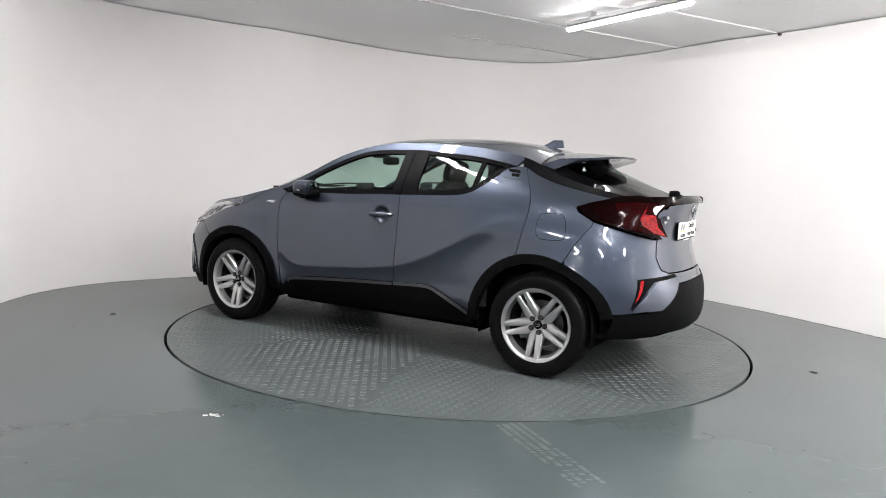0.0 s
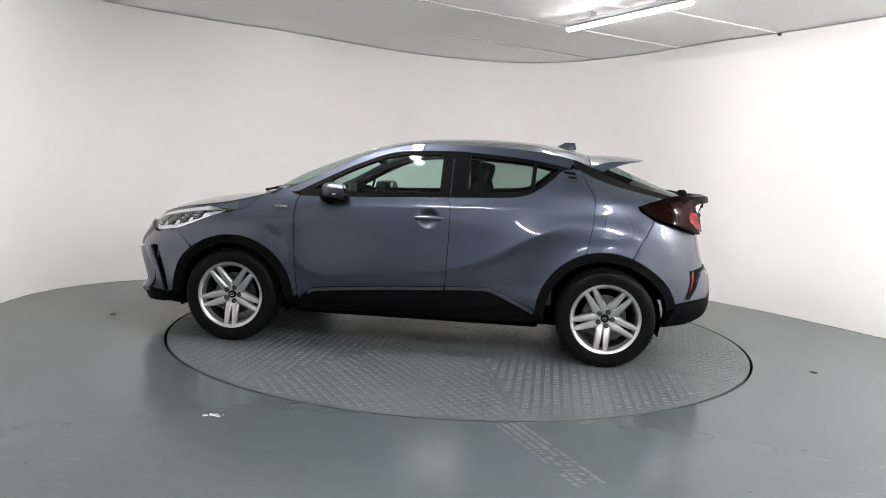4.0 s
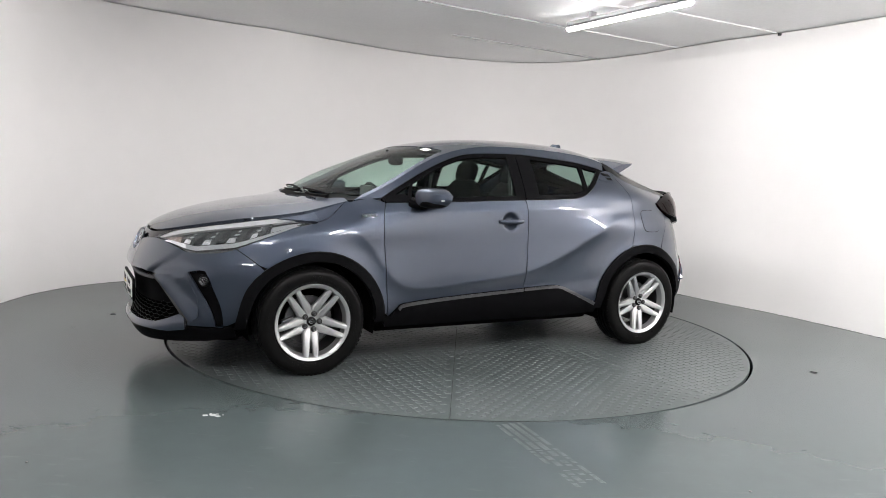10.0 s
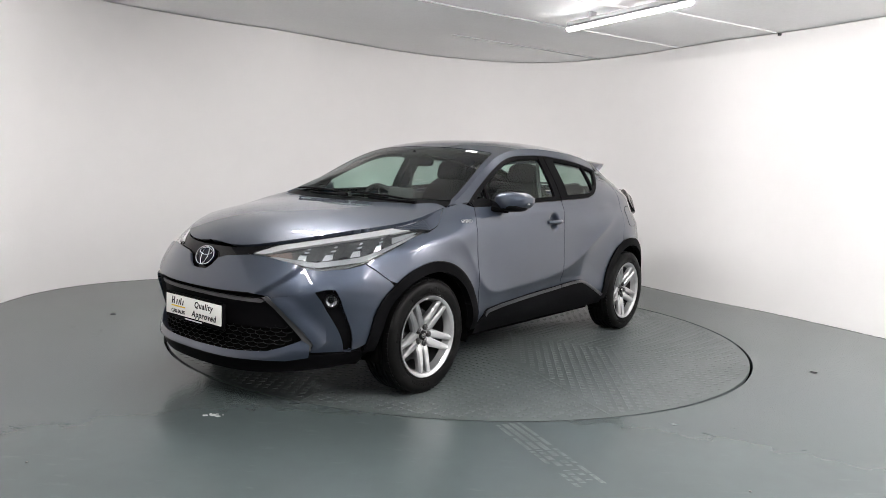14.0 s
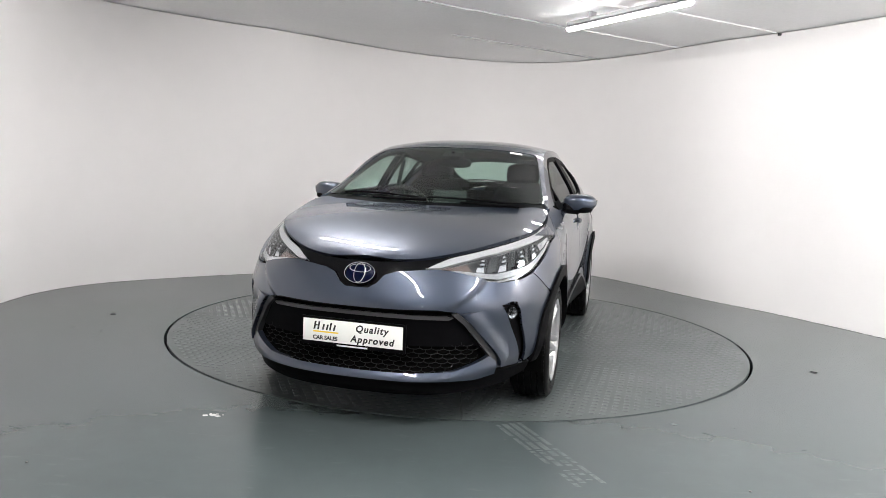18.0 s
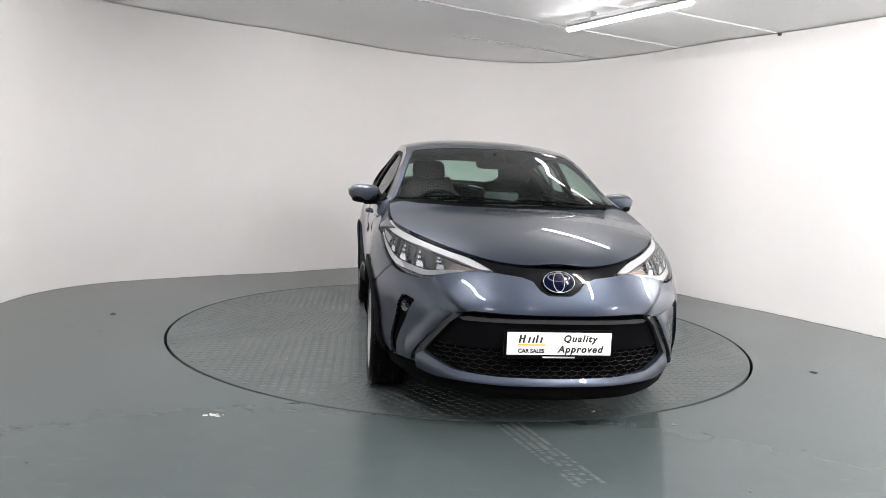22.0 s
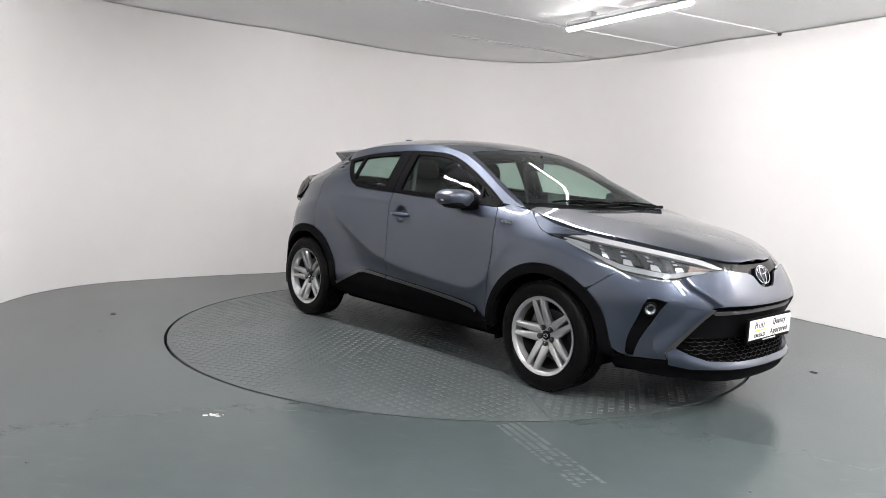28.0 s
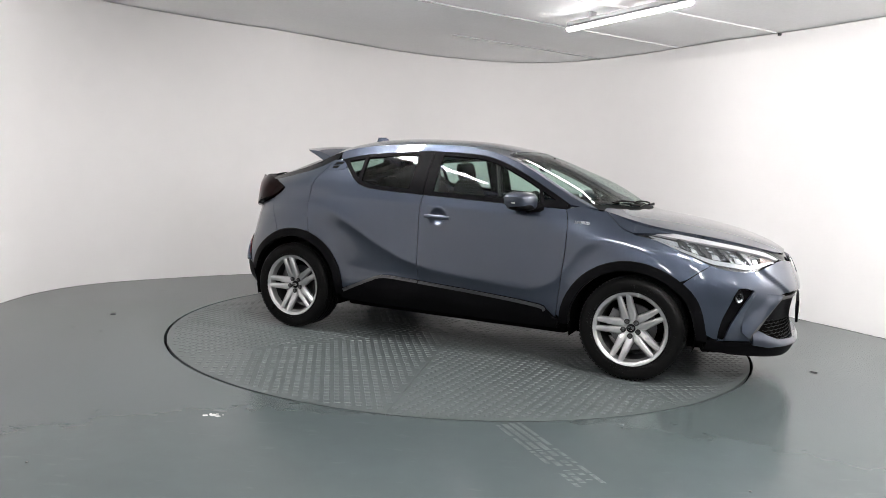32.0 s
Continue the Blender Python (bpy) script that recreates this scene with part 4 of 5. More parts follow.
def build_glass():
    scr = [(x, y) for x, y in SCREEN_EDGE]
    half = scr + [(1.04, 0.68), (1.11, 0.5), (1.155, 0.3), (1.175, 0.0)]
    joined("windscreen", [(half, lid)], GLASS, "clear tinted windscreen", lift=-0.002, thick=0.004, cell=0.04)
    # black cowl between screen and bonnet
    cowl = [(1.165, 0.0), (1.145, 0.3), (1.10, 0.5), (1.03, 0.68), (0.975, 0.727), (1.03, float(edge_y(1.03)) - 0.008), (1.075, 0.72), (1.13, 0.6), (1.205, 0.3), (1.23, 0.0)]
    joined("cowl_panel", [(cowl, lid)], BLACK, lift=-0.012, thick=0.02)
    # side glass
    fw = [(0.66, 1.112), (0.40, 1.112), (-0.15, 1.128), (-0.15, 1.408), (0.07, 1.400), (0.25, 1.370), (0.46, 1.285), (0.60, 1.215)]
    both("front_side_window", fw, skin, GLASS, lift=-0.012, thick=0.003, cell=0.05)
    ql = [(0.83, 1.095), (0.685, 1.108), (0.62, 1.205)]
    both("quarter_light", ql, skin, GLASS, lift=-0.012, thick=0.003)
    rw = [(-0.34, 1.135), (-0.60, 1.145), (-0.72, 1.158), (-0.772, 1.175), (-0.785, 1.372), (-0.55, 1.388), (-0.34, 1.402)]
    both("rear_side_window", rw, skin, DARKGLASS, lift=-0.012, thick=0.003, cell=0.05)
    rq = [(-0.795, 1.190), (-0.86, 1.235), (-0.955, 1.325), (-0.93, 1.348), (-0.81, 1.366)]
    both("rear_quarter_window", rq, skin, DARKGLASS, lift=-0.012, thick=0.003)
    # black window surrounds
    for s in (1, -1):
        bp = [(-0.15, 1.105), (-0.15, 1.418), (-0.223, 1.423), (-0.223, 1.107)]
        bq = [(-0.23, 1.107), (-0.23, 1.423), (-0.345, 1.42), (-0.345, 1.118)]
        panel("door_pillar", [sheet(bp, skin, s)], BLACK, car, 0.02)
        panel("door_pillar", [sheet(bq, skin, s)], BLACK, car, 0.02)
        top = band(sp(WINDOW_TOP), -0.001, 0.026)
        panel("window_frame", [sheet(wrapx(top), skin, s, lift=-0.004)], BLACK, car, 0.02)
        panel("belt_strip", [sheet(band(sp(BELT), -0.030, -0.001), skin, s, lift=0.002)], BLACK, car, 0.02)
        panel("belt_strip", [sheet(band(sp(BELT_REAR), -0.030, -0.001), skin, s, lift=0.002)], BLACK, car, 0.02)
        panel("window_bar", [sheet([(0.615, 1.21), (0.66, 1.10), (0.685, 1.10), (0.64, 1.20)], skin, s)], BLACK, car, 0.02)
        panel("window_bar", [sheet([(-0.768, 1.155), (-0.797, 1.170), (-0.812, 1.374), (-0.783, 1.376)], skin, s)], BLACK, car, 0.02)
    # rear screen and its black flanks
    back = [(-1.21, 0.0), (-1.23, 0.40)] + [(x, float(edge_y(x)) * 0.86) for x in (-1.35, -1.5, -1.65, -1.8)] + [(-1.95, 0.42), (-1.99, 0.0)]
    joined("rear_screen", [(back, lid)], GLASS, "dark tinted rear screen", lift=-0.004, thick=0.004, cell=0.05)
    side = [(-1.183, 0.30)] + [(x, float(edge_y(x)) * 1.004) for x in np.linspace(-1.183, -1.82, 30)] + [(x, float(edge_y(x)) * 0.82) for x in np.linspace(-1.82, -1.33, 12)] + [(-1.26, 0.38), (-1.24, 0.30)]
    under = wrapx(QUARTER_TOP + [(-1.80, 1.148)]) + [(rear_a(x), float(EDGE_Z(x)) + 0.002) for x in np.linspace(-1.72, -1.06, 30)] + wrapx([(-1.09, 1.340)])
    for s in (1, -1):
        panel("rear_pillar", [sheet(side, lid, s), sheet(under, skin, s)], GLOSS, car, 0.02)


build_glass()
# ---- wheels ----
def wheel_at(x, side, phase):
    """A wheel; phase is the turn of its spokes, in degrees as seen from outside."""
    m = Matrix.Translation((x, side * 0.772, WHEEL_R)) @ Matrix.Rotation(math.radians(-90 * side), 4, "X")
    down = phase + (180 if side > 0 else 0)
    rim = bmesh.new()
    add_lathe(rim, [(0.211, 0.076), (0.215, 0.092), (0.223, 0.1000), (0.232, 0.1045), (0.2375, 0.1055), (0.2395, 0.099), (0.228, 0.086), (0.222, 0.050), (0.203, 0.050)], 72)
    add_lathe(rim, [(0.0005, 0.056), (0.060, 0.056), (0.070, 0.050), (0.072, 0.02), (0.0005, 0.02)], 40)
    bmesh.ops.recalc_face_normals(rim, faces=rim.faces)
    rim.transform(m)
    wheel = part("wheel", rim, ALLOY, car, "silver five double-spoke alloy wheel", angle=30)
    bm = bmesh.new()
    add_lathe(bm, [(0.222, 0.0495), (0.205, -0.09), (0.198, -0.09), (0.203, 0.0495)], 72)
    bm.transform(m)
    part("barrel", bm, BARREL, wheel)
    for k in range(5):
        t = Matrix.Rotation(math.radians(down + 72 * k), 4, "Z")
        arm = bmesh.new()
        # two prongs that part from one broad root; each has a raised outer ridge and a face that falls to the slot
        for s in (-1, 1):
            rows = []
            for r, a, b, h in ((0.046, 0.0, 0.0330, 0.060), (0.068, 0.0, 0.0490, 0.066), (0.078, 0.0, 0.0520, 0.070), (0.090, 0.0010, 0.0510, 0.074), (0.120, 0.0045, 0.0495, 0.081),
                               (0.150, 0.0076, 0.0485, 0.088), (0.190, 0.0115, 0.0475, 0.0945), (0.217, 0.0142, 0.0475, 0.0980)):
                w = b - a
                rows.append([arm.verts.new(t @ Vector((r, s * c, z))) for c, z in (
                    (a, h - 0.034), (a, h - 0.009), (a + 0.16 * w, h - 0.003), (a + 0.62 * w, h), (a + 0.80 * w, h - 0.002), (b, h - 0.012), (b + 0.002, h - 0.034))])
            n = len(rows[0])
            for p, q in zip(rows, rows[1:]):
                for i in range(n):
                    arm.faces.new((p[i], q[i], q[(i + 1) % n], p[(i + 1) % n]))
            arm.faces.new(rows[0])
            arm.faces.new(rows[-1][::-1])
        bmesh.ops.recalc_face_normals(arm, faces=arm.faces)
        arm.transform(m)
        part("double_spoke", arm, ALLOY, wheel, angle=24)
    bm = bmesh.new()
    prof = [(0.224, 0.088), (0.2385, 0.100), (0.2415, 0.106), (0.247, 0.1045), (0.262, 0.1085), (0.290, 0.1095), (0.305, 0.1075), (0.318, 0.101), (0.3275, 0.090), (0.3325, 0.078)]
    tread = []
    for g in (0.052, 0.018, -0.018, -0.052):
        tread += [(0.3345, g + 0.006), (0.327, g + 0.0045), (0.327, g - 0.0045), (0.3345, g - 0.006)]
    prof = prof + tread + [(r, -h) for r, h in prof[::-1]] + [(0.214, -0.06), (0.214, 0.06)]
    add_lathe(bm, prof, 96)
    # shoulder blocks of the tread
    for k in range(76):
        t = Matrix.Rotation(2 * math.pi * k / 76, 4, "Z")
        for s in (-1, 1):
            add_box(bm, (0.3285, 0.0, s * 0.080), (0.010, 0.0180, 0.018), t)
    # raised bars where the maker's letters stand, and a fine guard ring
    for a0, n in ((62, 8), (242, 8), (160, 5), (340, 5)):
        for i in range(n):
            add_box(bm, (0.276, 0.0, 0.1092), (0.020 if n == 8 else 0.011, 0.011, 0.0028), Matrix.Rotation(math.radians(a0 + 4.4 * i), 4, "Z"))
    add_lathe(bm, [(0.248, 0.104), (0.2495, 0.1075), (0.2525, 0.1082), (0.254, 0.104)], 96)
    bmesh.ops.recalc_face_normals(bm, faces=bm.faces)
    bm.transform(m)
    part("tyre", bm, RUBBER, wheel, "black road tyre")
    bm = bmesh.new()
    add_lathe(bm, [(0.06, 0.0), (0.150, 0.0), (0.150, -0.022), (0.06, -0.022)], 48)
    bm.transform(m)
    part("brake_disc", bm, STEEL, wheel, "worn steel brake disc")
    bm = box((0.125, 0.0, 0.005), (0.075, 0.13, 0.05), 0.012, Matrix.Rotation(math.radians(20 if side > 0 else 160), 4, "Z"))
    bm.transform(m)
    part("brake_caliper", bm, STEEL, wheel)
    bm = bmesh.new()
    add_lathe(bm, [(0.0005, 0.068), (0.022, 0.068), (0.028, 0.064), (0.029, 0.05), (0.0005, 0.05)], 32)
    bm.transform(m)
    cap = part("centre_cap", bm, GLOSS, wheel, "dark centre cap with a chrome emblem")
    for k in range(5):
        a = math.radians(down + 18 + 72 * k)
        bm = bmesh.new()
        add_lathe(bm, [(0.0005, 0.076), (0.0080, 0.076), (0.0105, 0.072), (0.0105, 0.05), (0.0005, 0.05)], 6, Matrix.Translation((0.050 * math.cos(a), 0.050 * math.sin(a), 0)))
        bm.transform(m)
        part("wheel_nut", bm, STEEL, wheel)
        # raised black disc round the nut; its colour stands for a shaded pocket
        bm = bmesh.new()
        add_lathe(bm, [(0.0005, 0.0672), (0.0150, 0.0672), (0.0175, 0.0655), (0.0175, 0.05), (0.0005, 0.05)], 18, Matrix.Translation((0.050 * math.cos(a), 0.050 * math.sin(a), 0)))
        bm.transform(m)
        part("nut_pocket", bm, INK, wheel)
    bm = bmesh.new()
    ring = [(0.017 * math.cos(i * math.pi / 10), 0.0115 * math.sin(i * math.pi / 10), 0.0685) for i in range(21)]
    add_tube(bm, ring, 0.0016, 5, False)
    add_tube(bm, [(-0.013, 0.003, 0.0685), (0.013, 0.003, 0.0685)], 0.0014, 5)
    add_tube(bm, [(0, 0.003, 0.0685), (0, -0.011, 0.0685)], 0.0014, 5)
    bm.transform(m @ Matrix.Rotation(math.radians(180 if side > 0 else 0), 4, "Z"))
    part("emblem", bm, CHROME, wheel)
    bm = bmesh.new()
    add_tube(bm, [(0.208, -0.02, 0.055), (0.200, -0.02, 0.075)], 0.004, 8)
    bm.transform(m @ Matrix.Rotation(math.radians(-40), 4, "Z"))
    part("valve", bm, INK, wheel)


for wx, ws, wp in ((WHEEL_X, 1, -91), (WHEEL_X, -1, -111), (-WHEEL_X, 1, -95), (-WHEEL_X, -1, -110)):
    wheel_at(wx, ws, wp)


# ---- lamps ----
def text_mesh(name, words, size, material, parent, m, depth=0.0008, label="", bold=0.0, lean=0.0, spacing=1.0):
    """Raised lettering in the built-in font, as a mesh."""
    cu = bpy.data.curves.new(name, "FONT")
    cu.body, cu.size, cu.extrude, cu.align_x, cu.align_y, cu.offset = words, size, depth, "CENTER", "CENTER", bold
    cu.shear, cu.space_character = lean, spacing
    tmp = bpy.data.objects.new(name, cu)
    scene.collection.objects.link(tmp)
    me = bpy.data.meshes.new_from_object(tmp.evaluated_get(bpy.context.evaluated_depsgraph_get()))
    bpy.data.objects.remove(tmp)
    me.transform(m)
    me.materials.clear()
    me.materials.append(material)
    ob = new(name, me)
    ob.parent = parent
    if label:
        ob["label"] = label
    return ob


RIM = rim_line(1.36, 60)


def rim_z(a):
    return float(np.interp(a, [q[0] for q in RIM], [q[1] for q in RIM]))


HL_TOP = [(a, rim_z(a) - 0.006) for a in np.linspace(ax(1.36), ayf(0.50), 16)]
HEADLIGHT = [(ayf(0.335), 0.802), (ayf(0.42), 0.835)] + HL_TOP[::-1] + [(ax(1.315), 0.955)] \
    + wrapx([(1.335, 0.943), (1.48, 0.918), (1.60, 0.872), (1.72, 0.820), (1.795, 0.785), (1.885, 0.760)]) + [(ayf(0.68), 0.751), (ayf(0.63), 0.757), (ayf(0.56), 0.781), (ayf(0.48), 0.798), (ayf(0.40), 0.803)]


def on_line(t, dz=0.0):
    """A place in the headlight, from 0 at its inner tip to 1 at its rear tip, dz below the top edge as a share of its depth."""
    top = [(ayf(0.335), 0.802), (ayf(0.50), rim_z(ayf(0.50)) - 0.007)] + [(ax(x), rim_z(ax(x)) - 0.007) for x in (1.98, 1.8, 1.6, 1.40)] + [(ax(1.315), 0.953)]
    low = [(ayf(0.335), 0.801), (ayf(0.52), 0.792), (ayf(0.66), 0.756), (ax(1.80), 0.788), (ax(1.64), 0.858), (ax(1.46), 0.922), (ax(1.335), 0.945)]
    ks = np.linspace(0, 1, 7)
    a, b = ([float(np.interp(t, ks, [p[i] for p in q])) for i in (0, 1)] for q in (top, low))
    return (a[0] + (b[0] - a[0]) * dz, a[1] + (b[1] - a[1]) * dz)


def headlight(s):
    base = panel("headlight", [sheet(HEADLIGHT, skin, s, 0.03, 0.002, -0.030)], LAMP_GREY, car, 0.012, "wedge headlight with chrome reflectors under a clear cover")
    panel("lamp_cover", [sheet(HEADLIGHT, skin, s, 0.03, 0.003, 0.001)], CLEAR, base, 0.002)
    drl = [on_line(t, 0.04) for t in np.linspace(0.03, 0.93, 24)] + [on_line(t, d) for t, d in ((0.93, 0.62), (0.82, 0.46), (0.7, 0.32), (0.55, 0.23), (0.4, 0.20), (0.3, 0.22), (0.2, 0.32), (0.1, 0.50))]
    panel("light_guide", [sheet(drl, skin, s, 0.025, 0.0, -0.012)], WHITE_LENS, base, 0.016, "bright silvery-white running-light bar")
    low = [on_line(t, 0.97) for t in np.linspace(0.10, 0.84, 16)] + [on_line(t, 0.80) for t in np.linspace(0.80, 0.12, 14)]
    panel("lower_bezel", [sheet(low, skin, s, 0.02, 0.0, -0.014)], CHROME, base, 0.014)
    inner = [on_line(0.10, 0.60), on_line(0.22, 0.46), on_line(0.235, 0.80), on_line(0.15, 0.80)]
    panel("indicator", [sheet(inner, skin, s, 0.02, 0.0, -0.016)], AMBER, base, 0.01, "amber indicator lens")
    for t in (0.27, 0.37, 0.47, 0.575):
        w = 0.028
        facet = [on_line(t - w, 0.78), on_line(t - w + 0.034, 0.28), on_line(t + w + 0.016, 0.28), on_line(t + w - 0.006, 0.78)]
        panel("lamp_module", [sheet(facet, skin, s, 0.01, 0.0, -0.020)], LAMP_GREY, base, 0.006)
        for lo, hi in ((0.76, 0.60),):
            facet = [on_line(t - w + 0.006 + 0.06 * (0.78 - lo), lo), on_line(t - w + 0.006 + 0.06 * (0.78 - hi), hi), on_line(t + 0.4 * w + 0.03 * (0.78 - hi), hi), on_line(t + 0.6 * w, lo)]
            panel("facet", [sheet(facet, skin, s, 0.01, 0.0, lambda ab: -0.018 + 0.008 * ramp01((ab[:, 1] - ab[:, 1].min()) / 0.03))], CHROME, base, 0.004)
        for lo, hi in ((0.52, 0.47), (0.40, 0.35)):
            fin = [on_line(t - 0.5 * w + 0.06 * (0.78 - lo), lo), on_line(t - 0.5 * w + 0.06 * (0.78 - hi), hi), on_line(t + 0.8 * w, hi), on_line(t + 0.8 * w, lo)]
            panel("fin", [sheet(fin, skin, s, 0.01, 0.0, -0.012)], CHROME, base, 0.004)
        p = skin(*np.array(on_line(t + 0.008, 0.60)))
        bm = bmesh.new()
        add_ball(bm, (p[0] - 0.012, s * (p[1] - 0.008), p[2]), (0.018, 0.020, 0.016), seg=14, rings=8)
        part("lens", bm, CLEAR, base)
        panel("divider", [sheet([on_line(t + w - 0.004, 0.79), on_line(t + w + 0.022, 0.26), on_line(t + w + 0.036, 0.26), on_line(t + w + 0.010, 0.79)], skin, s, 0.02, 0.0, -0.014)], LAMP_GREY, base, 0.016)
    panel("reflector", [sheet([on_line(0.66, 0.75), on_line(0.65, 0.46), on_line(0.74, 0.52), on_line(0.86, 0.66), on_line(0.80, 0.78)], skin, s, 0.02, 0.0, -0.018)], CHROME, base, 0.01)


for sd in (1, -1):
    headlight(sd)


def nose_details():
    strip = [(A_NOSE, rim_z(A_NOSE) - 0.004)] + [(ayf(y), rim_z(ayf(y)) - 0.004) for y in (0.1, 0.2, 0.3, 0.38, 0.44, 0.50)] + [(ayf(0.42), 0.833), (ayf(0.335), 0.802), (ayf(0.40), 0.802), (ayf(0.33), 0.797), (ayf(0.20), 0.784), (ayf(0.14), 0.767), (ayf(0.10), 0.727), (ayf(0.06), 0.704), (A_NOSE, 0.702)]
    joined("grille_strip", [(strip, skin)], GLOSS, "gloss black strip between the headlights", lift=-0.008, thick=0.02)
    # oval emblem
    n = 40
    ex, ez = 0.078, 0.054
    c = (2.203, 0.0, 0.767)
    tilt = Matrix.Translation(c) @ Matrix.Rotation(math.radians(-25), 4, "Y")
    bm = bmesh.new()
    add_ball(bm, (0, 0, 0), (0.010, ex, ez), tilt, 32, 12)
    badge = part("front_emblem", bm, BLUE, car, "oval blue and chrome emblem")
    bm = bmesh.new()
    for rx, rz, dz in ((ex, ez, 0), (ex * 0.36, ez * 0.92, 0), (ex * 0.70, ez * 0.36, ez * 0.42)):
        add_tube(bm, [tilt @ Vector((0.010, rx * math.cos(2 * math.pi * i / n), dz + rz * math.sin(2 * math.pi * i / n))) for i in range(n + 1)], 0.0024, 6, False)
    part("emblem_ring", bm, CHROME, badge)
    # lower intake: bar, mesh and frame
    bar = [(A_NOSE, 0.592), (ayf(0.46), 0.592), (ayf(0.54), 0.545), (ayf(0.60), 0.45), (ayf(0.58), 0.435), (A_NOSE, 0.430)]
    joined("intake_bar", [(bar, skin)], BLACK, lift=-0.018, thick=0.03)
    slot = [(A_NOSE, 0.608), (ayf(0.48), 0.604), (ayf(0.50), 0.590), (A_NOSE, 0.594)]
    joined("intake_slot", [(slot, skin)], GAP_M, lift=-0.03, thick=0.01)
    frame_pts = [(ayf(0.49), 0.606), (ayf(0.545), 0.556), (ayf(0.62), 0.441), (ayf(0.67), 0.361), (ayf(0.668), 0.317)]
    both("intake_frame", [(a + 0.030, z - 0.006) for a, z in frame_pts] + frame_pts[::-1], skin, GREYP, lift=0.004, thick=0.03)
    top = [(A_NOSE, 0.588), (ayf(0.44), 0.588), (ayf(0.475), 0.580), (ayf(0.455), 0.568), (A_NOSE, 0.568)]
    joined("intake_brow", [(top, skin)], GREYP, lift=-0.008, thick=0.02)
    # folded painted blade beside the intake
    blade = [(ayf(0.665), 0.628), (ayf(0.505), 0.604), (ayf(0.549), 0.556), (ayf(0.624), 0.441), (ayf(0.674), 0.361), (ayf(0.682), 0.330), (ayf(0.705), 0.375), (ayf(0.700), 0.50)]

    def blade_lift(ab):
        edge_a = np.interp(ab[:, 1], [0.33, 0.361, 0.441, 0.556, 0.604], [ayf(0.682), ayf(0.674), ayf(0.624), ayf(0.549), ayf(0.505)])
        return 0.0015 + 0.020 * ramp01(1 - (edge_a - ab[:, 0]) / 0.14)
    both("bumper_blade", blade, skin, PAINT, lift=blade_lift, thick=0.035, cell=0.012)
    bm = bmesh.new()
    P, Q = 0.058, 0.0215
    seen = set()

    def node(u, z):
        k = (round(u, 4), round(z, 4))
        aa = A_NOSE - abs(u)
        p = skin(np.array(aa), np.array(z))
        return k, Vector((float(p[0]) - 0.022, math.copysign(float(p[1]), u) if abs(u) > 1e-6 else 0.0, float(p[2])))

    for j in range(8):
        zc = 0.300 + j * Q
        for i in range(-14, 15):
            uc = (i + 0.5 * (j % 2)) * P
            ring = [(uc - P * 0.5, zc - Q * 0.30), (uc - P * 0.20, zc - Q * 0.62), (uc + P * 0.20, zc - Q * 0.62), (uc + P * 0.5, zc - Q * 0.30), (uc + P * 0.5, zc + Q * 0.30), (uc + P * 0.2, zc + Q * 0.62), (uc - P * 0.2, zc + Q * 0.62), (uc - P * 0.5, zc + Q * 0.30)]
            lim = 0.60 if zc > 0.36 else 0.52
            if abs(uc) > lim:
                continue
            for p, q in ((ring[0], ring[1]), (ring[1], ring[2]), (ring[2], ring[3]), (ring[3], ring[4])):
                ka, va = node(*p)
                kb, vb = node(*q)
                if (ka, kb) in seen:
                    continue
                seen.add((ka, kb))
                add_tube(bm, [va, vb], 0.0022, 4, False)
    part("grille_mesh", bm, GRILLE_M, car, "black honeycomb lower grille")
    # fog lamps in their dark slits
    slit = SLIT_OUT + SLIT_IN
    for s in (1, -1):
        sl = panel("fog_lamp_housing", [sheet(slit, skin, s, 0.03, 0.0, -0.026)], BLACK, car, 0.01)
        p = skin(np.array(ax(1.938)), np.array(0.590))
        m = Matrix.Translation((p[0] - 0.012, s * (p[1] - 0.010), p[2])) @ Matrix.Rotation(math.radians(s * 48), 4, "Z") @ Matrix.Rotation(math.radians(90), 4, "Y")
        bm = bmesh.new()
        add_lathe(bm, [(0.030, 0.0), (0.036, 0.002), (0.038, -0.004), (0.036, -0.03), (0.028, -0.03), (0.029, -0.004)], 28, m)
        part("lamp_ring", bm, BLACK, sl)
        bm = bmesh.new()
        add_lathe(bm, [(0.0005, -0.016), (0.012, -0.014), (0.029, -0.002), (0.029, -0.026), (0.0005, -0.026)], 28, m)
        part("lamp_reflector", bm, LAMP_GREY, sl)
        bm = bmesh.new()
        add_ball(bm, (0, 0, -0.004), (0.029, 0.029, 0.006), m, 20, 8)
        part("lamp_lens", bm, CLEAR, sl)


nose_details()


